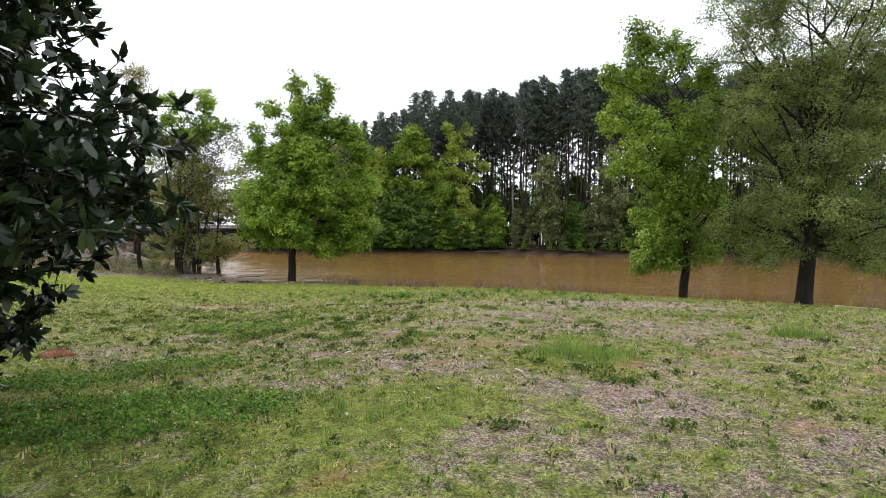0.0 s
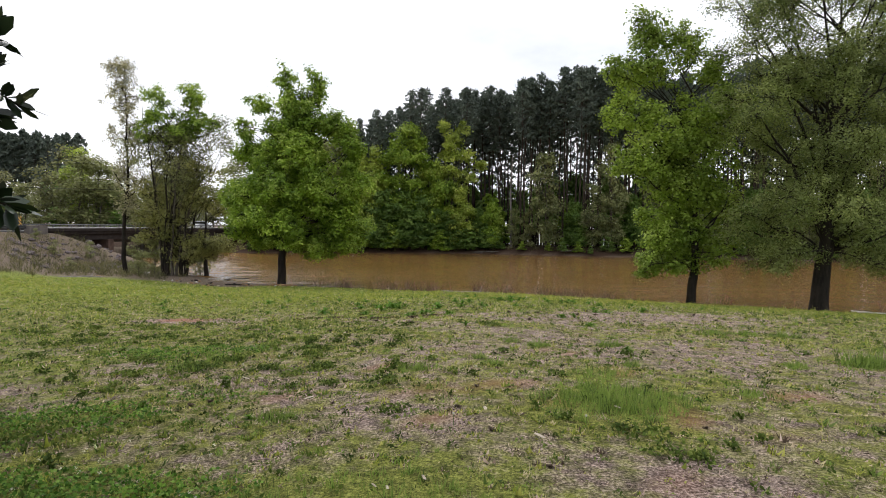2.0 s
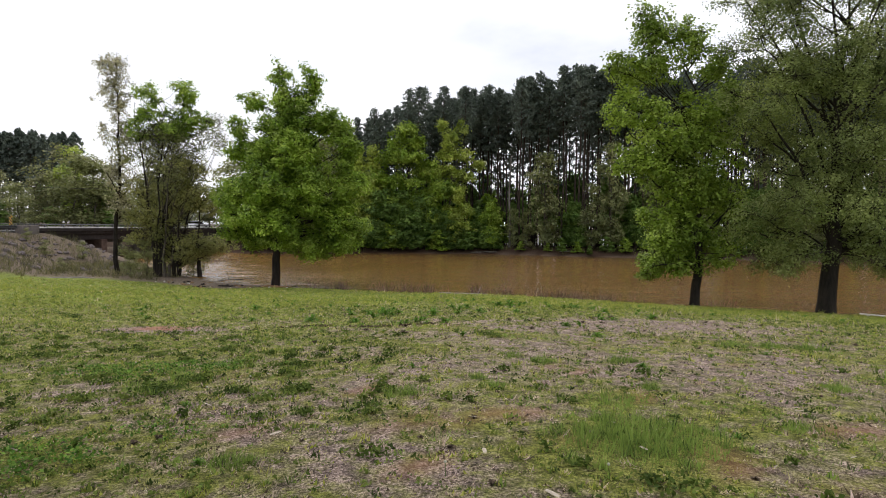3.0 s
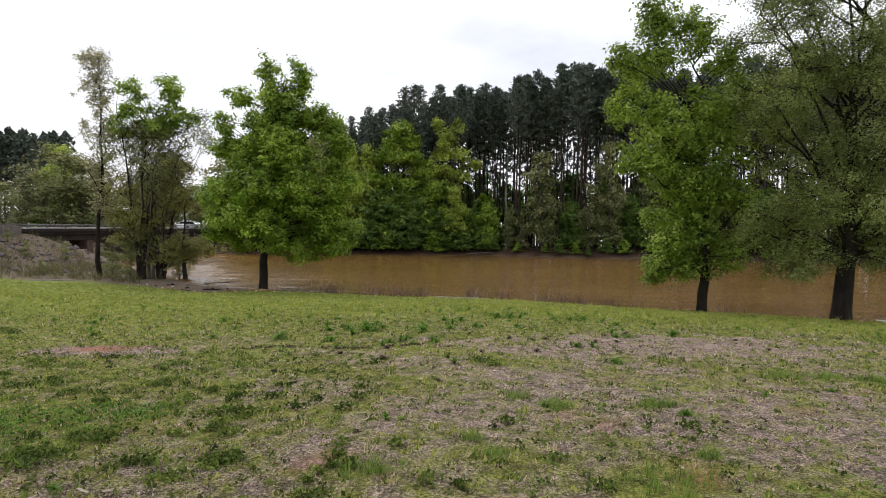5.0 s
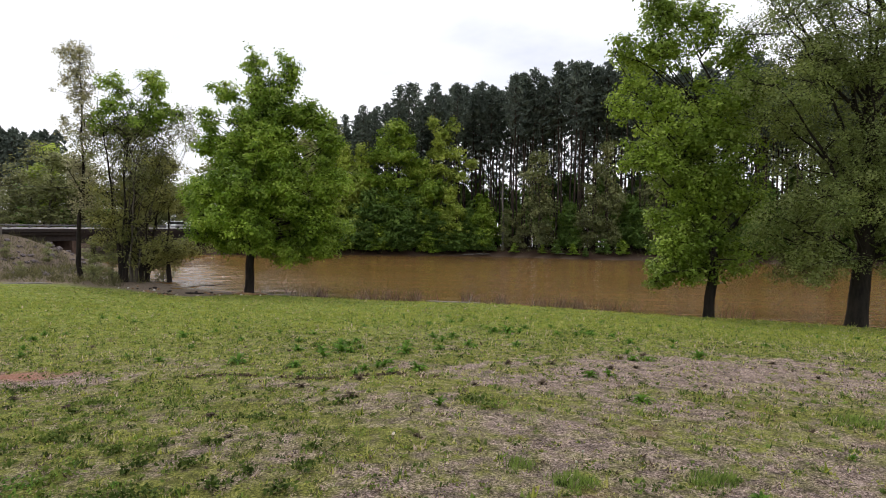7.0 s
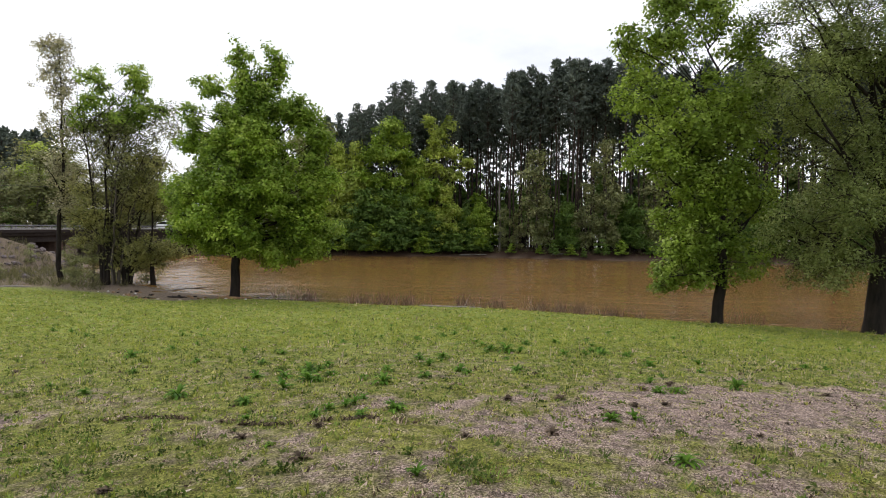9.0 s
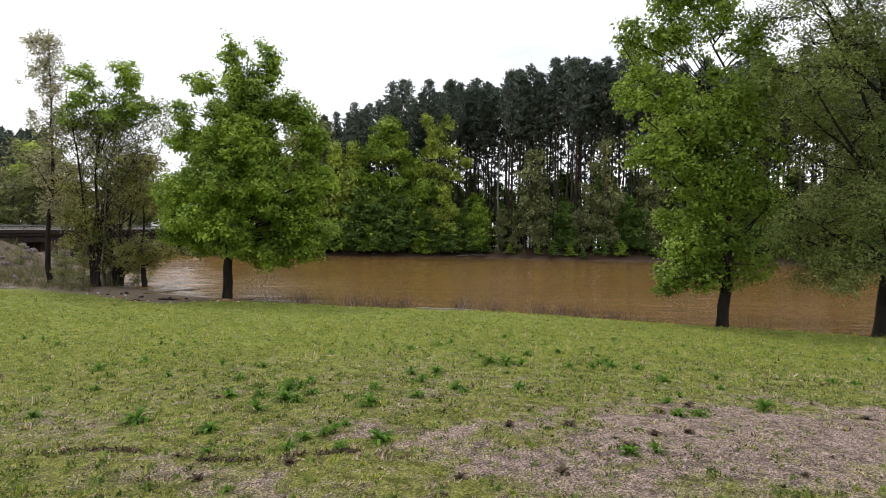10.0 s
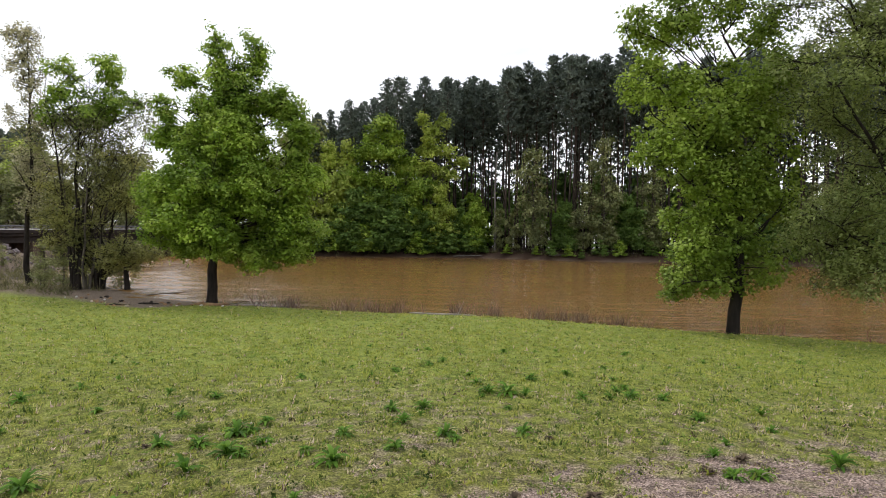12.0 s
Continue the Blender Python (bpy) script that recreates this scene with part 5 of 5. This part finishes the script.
# ---- weeds on the lawn ----
def rosette_mesh(seed, mat, leaves, length, width, rise, curl):
    """Strap leaves springing from one crown, joined at its ring."""
    rng = np.random.default_rng(seed)
    az0 = np.arange(leaves) * 2 * np.pi / leaves
    vs = [np.array([0.006 * math.cos(a - np.pi / leaves), 0.006 * math.sin(a - np.pi / leaves), 0.004]) for a in az0] + [np.array([0, 0, 0.0])]
    fs, n = [], leaves + 1
    for k in range(leaves):
        az, el = az0[k] + rng.normal(0, 0.2), rise * rng.uniform(0.45, 1.3)
        L, W = length * rng.uniform(0.6, 1.15), width * rng.uniform(0.7, 1.2)
        out, side = np.array([math.cos(az), math.sin(az), 0]), np.array([-math.sin(az), math.cos(az), 0])
        rows = [[k, leaves, (k + 1) % leaves]]
        for s, w in ((0.3, 0.8), (0.6, 1.0), (0.85, 0.7), (1.0, 0.1)):
            ang = el - curl * s * s
            c = out * L * s * math.cos(ang) + np.array([0, 0, max(0.004, L * s * math.sin(ang))])
            ripple = rng.normal(0, 0.1 * W, 2)
            vs += [c - side * W * w + [0, 0, W * 0.3 * w + ripple[0]], c, c + side * W * w + [0, 0, W * 0.3 * w + ripple[1]]]
            rows.append([n, n + 1, n + 2])
            n += 3
        for a, c in zip(rows, rows[1:]):
            for j in range(2):
                fs.append((a[j], a[j + 1], c[j + 1], c[j]))
    return mesh_np("rosette", np.array(vs), np.array(fs), mat, np.repeat(rng.uniform(0, 1, leaves), 8), smooth=True)


DOCKS = [rosette_mesh(60 + k, DOCK, 26, 0.125, 0.016, 1.15, 0.75) for k in range(3)] + [rosette_mesh(64, DOCK, 18, 0.12, 0.015, 1.25, 0.6)]
DEADS = [rosette_mesh(70 + k, DEADWEED, 16, 0.095, 0.024, 1.0, 0.5) for k in range(3)]
GREENS = [(0.02, 15.26, 1.1), (0.58, 15.66, 0.9), (1.09, 16.12, 0.9), (0.63, 16.54, 1.0), (2.02, 18.03, 1.4), (1.93, 16.22, 0.9), (-1.17, 16.33, 1.2), (-2.79, 18.46, 0.8),
          (-4.76, 18.27, 1.1), (-2.1, 17.15, 0.8), (-2.54, 14.97, 1.2), (4.77, 15.3, 1.2), (4.18, 16.87, 0.9), (3.76, 18.05, 1.1), (4.21, 17.99, 0.9), (3.42, 17.88, 0.9),
          (3.02, 17.87, 0.8), (-0.28, 15.57, 0.7), (2.62, 9.72, 0.9), (-0.18, 9.45, 0.8), (4.79, 10.86, 0.7), (2.79, 12.39, 0.9), (1.75, 18.1, 1.1), (2.25, 17.9, 1.0), (-1.45, 16.0, 1.0), (-0.95, 16.7, 0.9), (0.24, 13.94, 1.0), (-1.28, 15.21, 1.2), (-1.05, 15.65, 1.2), (-1.86, 16.02, 1.0), (-0.77, 15.91, 0.8), (-0.32, 14.16, 0.8), (0.85, 17.22, 0.9), (0.46, 17.08, 0.9), (-1.55, 14.46, 0.9), (0.52, 12.01, 0.8)]
BROWNS = [(-1.18, 13.14, 0.9), (-0.48, 13.38, 0.9), (-0.46, 12.44, 1.2), (0.96, 13.01, 0.8), (1.81, 13.15, 1.0), (2.6, 13.81, 1.2), (3.4, 15.09, 1.0), (3.91, 15.45, 1.1), (4.93, 15.53, 1.0),
          (1.56, 14.47, 1.0), (2.2, 14.5, 1.1), (3.0, 14.2, 0.9), (0.3, 11.0, 0.8), (1.1, 12.0, 0.7), (2.9, 9.5, 0.8), (-1.4, 11.2, 0.9)]


def weeds():
    rng = random.Random(51)
    greens, browns = list(GREENS), list(BROWNS)
    while len(greens) < 120:
        y = rng.uniform(13.5, 24)
        greens.append((rng.uniform(-0.75, 0.75) * y * rng.uniform(0.3, 1), y, rng.uniform(0.4, 0.9)))
    while len(greens) < 130:
        y = rng.uniform(3.5, 13)
        greens.append((rng.uniform(-0.7, 0.7) * y, y, rng.uniform(0.35, 0.7)))
    while len(browns) < 110:
        y = rng.uniform(4, 17)
        browns.append((rng.uniform(-0.7, 0.7) * y, y, rng.uniform(0.4, 0.9)))
    for name, spots, shapes, words, grp in (("dock_weed", greens, DOCKS, "dark green leafy weed rosette in the turf", "green weeds"), ("withered_weed", browns, DEADS, "withered purple-brown weed clump in the turf", "withered weeds")):
        for i, (x, y, s) in enumerate(spots):
            put(name, shapes[i % len(shapes)], None, pose(x, y, float(land(x, y)) - 0.004, 0, 0, rng.uniform(0, 360)) @ Matrix.Scale(s * (1.25 if y > 12 else 0.8) * (0.72 if name == "withered_weed" else 1.0), 4), words, "weed", grp)


weeds()


def chips():
    rng = random.Random(61)
    spots = [(-1.87, 8.07), (-1.6, 7.49), (-1.14, 7.12), (0.44, 6.59), (0.78, 5.92), (-2.04, 8.08)] + [(rng.uniform(-3.5, 4.5), rng.uniform(4, 12)) for _ in range(34)]
    bm = bmesh.new()
    ring = [bm.verts.new((0.045 * math.cos(a) * (1.2 if i % 2 else 0.9), 0.014 * math.sin(a), 0.0)) for i, a in enumerate(np.linspace(0, 2 * math.pi, 8, endpoint=False))]
    bm.faces.new(ring)
    bmesh.ops.solidify(bm, geom=bm.faces[:], thickness=0.004)
    me = bpy.data.meshes.new("wood_chip")
    bm.to_mesh(me)
    bm.free()
    me.materials.append(CHIP)
    for i, (x, y) in enumerate(spots):
        s = rng.uniform(0.5, 1.1) if i > 5 else 1.1
        put("wood_chip", me, None, pose(x, y, float(land(x, y)) + 0.035, rng.uniform(-15, 15), rng.uniform(-15, 15), rng.uniform(0, 360)) @ Matrix.Scale(s, 4), "bleached wood chip lying on the lawn", "wood chip", "wood chips")


chips()


def ant_mound():
    rng = np.random.default_rng(71)
    n, m = 14, 40
    r, a = np.linspace(0, 1, n), np.linspace(0, 2 * np.pi, m, endpoint=False)
    R, A = np.meshgrid(r, a, indexing="ij")
    rim = 1 + 0.12 * np.sin(3 * A + 1) + 0.08 * np.sin(7 * A)
    x, y = R * rim * 0.26 * np.cos(A), R * rim * 0.2 * np.sin(A)
    z = 0.10 * (1 - R ** 1.6) + rng.normal(0, 0.006, R.shape) * (R > 0) - 0.012
    i, j = np.meshgrid(np.arange(n - 1), np.arange(m), indexing="ij")
    q = np.stack([i * m + j, (i + 1) * m + j, (i + 1) * m + (j + 1) % m, i * m + (j + 1) % m], -1).reshape(-1, 4)
    put("ant_mound", mesh_np("ant_mound", np.stack([x, y, z], -1).reshape(-1, 3), q, CLAY), None, on_land(-4.97, 7.53), "low crumbly mound of red clay in the grass", "soil mound")


ant_mound()


# ---- the turf itself ----
def blades(name, rng, x, y, label, scale=1.0, per=12, tall=1.0):
    """Clumps of turf at every (x, y), each of many tapering blades; height and tint go clump by clump."""
    n = len(x)
    bare, lush, clov, soil = bare_at(x, y), lush_at(x, y), clover_at(x, y), soil_at(x, y)
    dry = rng.uniform(0, 1, n) < np.clip(bare * 0.95 + 0.10 + 0.35 * field(x, y, 0.14, 6.0), 0.05, 0.95)
    dry &= rng.uniform(0, 1, n) > np.maximum(lush * 0.85, np.interp(y, [14, 20], [0, 0.75]) * (bare < 0.6))
    pale = blob(x, y, 4.2, 14.2, 3.6, 1.35, 10, 0.5)
    vary = np.interp(y, [14, 20], [0.24, 0.07])
    green = 0.60 + rng.normal(0, 1.0, n) * vary + 0.12 * np.clip(-x / 4, 0, 1) * (y < 13) + 0.1 * clov - 0.10 * np.clip((y - 14) / 6, 0, 1)
    green = np.where(rng.uniform(0, 1, n) < np.interp(y, [3, 6, 15, 21], [0.4, 0.1, 0.03, 0.16]), rng.normal(0.92, 0.04, n), green)
    tint = np.where(dry, np.where(pale > 0.4, rng.normal(0.20, 0.05, n), rng.normal(0.13, 0.075, n)), green)
    tint = np.where((lush > 0.25) & ~dry, rng.normal(0.95, 0.04, n), tint)
    h = np.where(dry, 0.020, 0.038) * rng.lognormal(0, 0.5, n) * (1 + 0.5 * lush) * scale ** 0.55 * tall
    leafy = (rng.uniform(0, 1, n) < np.interp(y, [15, 21], [0.72, 0.25])) & (lush < 0.25)
    h = np.where(leafy, h * 0.62, h)
    stout = np.where(leafy, 2.7, 1.0)
    live = rng.uniform(0, 1, n) > np.maximum(soil * 0.85, mud_at(x, y))
    big = scale if np.ndim(scale) else np.full(n, scale)
    rep = lambda a: np.repeat(a[live], per, 0)
    m = int(live.sum()) * per
    wide = rep(0.024 * rng.lognormal(0, 0.35, n) * big)
    x, y, dry, h, big, lush, stout = rep(x), rep(y), rep(dry), rep(h), rep(big), rep(lush), rep(stout)
    tint = np.clip(rep(tint) + rng.normal(0, 0.05, m) * np.where(stout > 2, 3.6, 1.2), 0, 1)
    x, y = x + rng.normal(0, 1, m) * wide, y + rng.normal(0, 1, m) * wide
    h = h * rng.uniform(0.5, 1.25, m)
    tilt = np.where(dry, rng.uniform(0.5, 1.4, m), rng.uniform(0.1, 0.95, m) * (1 - 0.4 * lush))
    az = rng.uniform(0, 2 * np.pi, m)
    d = np.stack([np.cos(az) * np.sin(tilt), np.sin(az) * np.sin(tilt), np.cos(tilt)], -1)
    b = np.stack([x, y, land(x, y) - 0.003], -1)
    w = np.stack([-np.sin(az + 0.8), np.cos(az + 0.8), 0 * az], -1) * (0.0034 * rng.lognormal(0, 0.4, m) * big * stout)[:, None]
    v = np.stack([b - w, b + w, b + d * (h * np.where(dry, 1.15, 1.0))[:, None]], 1)
    put(name, mesh_np(name, v.reshape(-1, 3), np.arange(3 * m).reshape(-1, 3), BLADES, tint), label=label, category="grass", kind="stuff")


def turf():
    rng = np.random.default_rng(81)
    ys = np.linspace(2.4, 46, 400)
    wide = np.minimum(0.80 * ys + 0.9, np.interp(ys, [0, 11, 20, 46], [11, 11, 14, 36]))
    weight = wide * np.interp(ys, [2.4, 8, 13, 18, 24, 32, 46], [1500, 1500, 1500, 1250, 560, 250, 130])
    cdf = np.cumsum(weight) / weight.sum()
    for k, part_name in enumerate(("patchy mown spring grass mixed with straw", "thin mown grass among dry straw")):
        n = 30000
        y = np.interp(rng.uniform(0, 1, n), cdf, ys)
        x = rng.uniform(-1, 1, n) * np.interp(y, ys, wide)
        blades("lawn_grass", rng, x, y, part_name, np.interp(y, [2, 11, 18, 26, 46], [1.0, 1.05, 1.3, 1.9, 2.7]))
    n = 500
    x, y = rng.normal(1.6, 0.5, n), rng.normal(7.1, 0.45, n)
    ok = lush_at(x, y) > rng.uniform(0.1, 1.1, n)
    blades("tall_grass", rng, x[ok], y[ok], "patch of longer bright green grass", tall=1.2)
    blades("tall_grass", rng, rng.normal(5.4, 0.16, 150), rng.normal(8.9, 0.13, 150), "tall bright green grass tuft", 2.0)
    for tx, ty, size in TUFTS:
        k = int(340 * size)
        blades("grass_tuft", rng, rng.normal(tx, size * 0.7, k), rng.normal(ty, size * 0.5, k), "low tuft of longer fresh green grass", tall=1.15)


turf()


def low_weeds():
    """Small dark broad leaves creeping through the turf, and taller specks further down the slope."""
    rng = np.random.default_rng(85)
    n = 10000
    y = np.sqrt(rng.uniform(3.0 ** 2, 24 ** 2, n))
    x = rng.uniform(-1, 1, n) * np.minimum(0.78 * y + 0.5, 16)
    ok = rng.uniform(0, 1, n) < np.clip(0.35 + 0.9 * field(x, y, 1.1, 11.0) + 0.75 * (x < -0.8) * (y < 14), 0.05, 1) * np.interp(y, [12, 18, 24], [1.0, 0.45, 0.15])
    x, y = x[ok], y[ok]
    per = 11
    s = np.repeat(np.clip(y / 14, 0.8, 1.7) * rng.uniform(0.6, 1.3, len(x)), per)
    c = np.stack([np.repeat(x, per), np.repeat(y, per), np.zeros(len(x) * per)], -1) + rng.normal(0, 0.030, (len(x) * per, 3)) * s[:, None] * [1, 1, 0]
    c[:, 2] = land(c[:, 0], c[:, 1]) + rng.uniform(0.008, 0.055, len(c)) * s
    v, f = leaf_quads(rng, c, 0.034, 0.018, 0.8)
    put("low_weeds", mesh_np("low_weeds", v, f, LOWWEED, np.repeat(rng.uniform(0, 1, len(x)), per)), label="low dark green weeds creeping through the turf", category="weeds", kind="stuff")


def weed_mats():
    """Spreading mats of small dark leaves in the turf."""
    rng = np.random.default_rng(86)
    n = 1250
    y = rng.uniform(4.0, 17.0, n)
    x = rng.uniform(-1, 1, n) * np.minimum(0.8 * y, 10)
    want = -0.05 + 0.5 * field(x, y, 1.3, 14.0) + 0.5 * (x < -0.3) * (y > 7.5) * (y < 13.5)
    ok = rng.uniform(0, 1, n) < np.clip(want, 0.05, 0.8) * np.interp(y, [12, 16], [1, 0.4])
    x, y = x[ok], y[ok]
    size = rng.lognormal(-2.55, 0.45, len(x))
    per = (size ** 1.3 * 1300).astype(int) + 12
    rep = lambda q: np.repeat(q, per)
    m = int(per.sum())
    c = np.stack([rep(x) + rng.normal(0, 0.6, m) * rep(size), rep(y) + rng.normal(0, 0.5, m) * rep(size), np.zeros(m)], -1)
    c[:, 2] = land(c[:, 0], c[:, 1]) + rng.uniform(0.01, 0.06, m)
    v, f = leaf_quads(rng, c, 0.040, 0.024, 0.6)
    put("weed_mats", mesh_np("weed_mats", v, f, LOWWEED, np.clip(rep(rng.uniform(0.2, 0.9, len(x))) + rng.normal(0, 0.28, m), 0, 1)), label="dark green mats of low weeds spreading in the turf", category="weeds", kind="stuff")


weed_mats()
low_weeds()


def dead_runners():
    """A crooked line of dead stems on the turf where the mower turned."""
    rng = np.random.default_rng(87)
    t = rng.uniform(0, 1, 900)
    x = -2.9 + 3.4 * t + rng.normal(0, 0.03, 900)
    y = 13.95 - 0.55 * t + 0.12 * np.sin(t * 9) + rng.normal(0, 0.02, 900)
    keep = field(x, y, 0.12, 5.0) > -0.1
    c = np.stack([x, y, land(x, y) + rng.uniform(0.003, 0.03, 900)], -1)[keep]
    v, f = leaf_quads(rng, c, 0.06, 0.016, 0.8)
    put("dead_runners", mesh_np("dead_runners", v, f, DEADWEED, rng.uniform(0, 1, len(f))), label="crooked line of dead brown stems in the turf", category="weeds", kind="stuff")


dead_runners()


def clover():
    rng = np.random.default_rng(91)
    n = 85000
    x, y = rng.uniform(-6.0, -0.8, n), rng.uniform(3.6, 10.6, n)
    ok = clover_at(x, y) > rng.uniform(0.1, 1.0, n)
    x, y = x[ok], y[ok]
    k = len(x)
    c = np.stack([x, y, land(x, y) + rng.uniform(0.03, 0.075, k) * (0.8 + 0.6 * field(x, y, 0.12, 2.0))], -1)
    v, f = leaf_quads(rng, c, 0.027, 0.024, 1.2)
    put("clover_patch", mesh_np("clover_patch", v, f, CLOVER, rng.uniform(0, 1, k)), label="dense dark green clover spreading through the lawn", category="clover", kind="stuff")
    n = 90
    x, y = rng.uniform(-4.2, -1.2, n), rng.uniform(4.2, 6.0, n)
    c = np.repeat(np.stack([x, y, land(x, y) + 0.07], -1), 10, 0) + rng.normal(0, 0.006, (n * 10, 3))
    v, f = leaf_quads(rng, c, 0.009, 0.006, 0.5)
    put("clover_flowers", mesh_np("clover_flowers", v, f, PETAL, rng.uniform(0, 1, len(f))), label="small white clover flowers above the leaves", category="flowers", kind="stuff")


clover()


# ---- a stray board by the big tree ----
def stray_board():
    x, y = 22.6, 31.9
    root = put("board", None, None, pose(x, y, float(land(x, y)) + 0.09, 0, 3, -12), "weathered white board lying on the grass by the water", "board")
    block("plank", root, PLASTIC, -1.1, 1.1, -0.10, 0.10, -0.02, 0.03, 0.006)
    block("batten", root, PLASTIC, -0.8, -0.7, -0.14, 0.14, -0.06, -0.021, 0.004)


stray_board()


def dandelions():
    """Seed heads on thin stems."""
    rng = random.Random(95)
    bm = bmesh.new()
    bmesh.ops.create_icosphere(bm, subdivisions=2, radius=0.010, matrix=Matrix.Translation((0, 0, 0.10)))
    head = bpy.data.meshes.new("seed_head")
    bm.to_mesh(head)
    bm.free()
    head.materials.append(PETAL)
    bm = bmesh.new()
    bmesh.ops.create_cone(bm, cap_ends=True, segments=5, radius1=0.0022, radius2=0.0016, depth=0.10, matrix=Matrix.Translation((0, 0, 0.045)))
    stem = bpy.data.meshes.new("stem")
    bm.to_mesh(stem)
    bm.free()
    stem.materials.append(DOCK)
    spots = [(-1.9, 8.9), (-1.75, 9.0), (-2.2, 8.5), (1.6, 10.4), (4.6, 7.9)] + [(rng.uniform(-5, 6), rng.uniform(6, 20)) for _ in range(22)]
    for x, y in spots:
        root = put("dandelion", None, None, pose(x, y, float(land(x, y)), rng.uniform(-8, 8), rng.uniform(-8, 8), 0), "white dandelion seed head on a thin stem", "flower", "dandelions")
        put("seed_head", head, root)
        put("stem", stem, root)


dandelions()
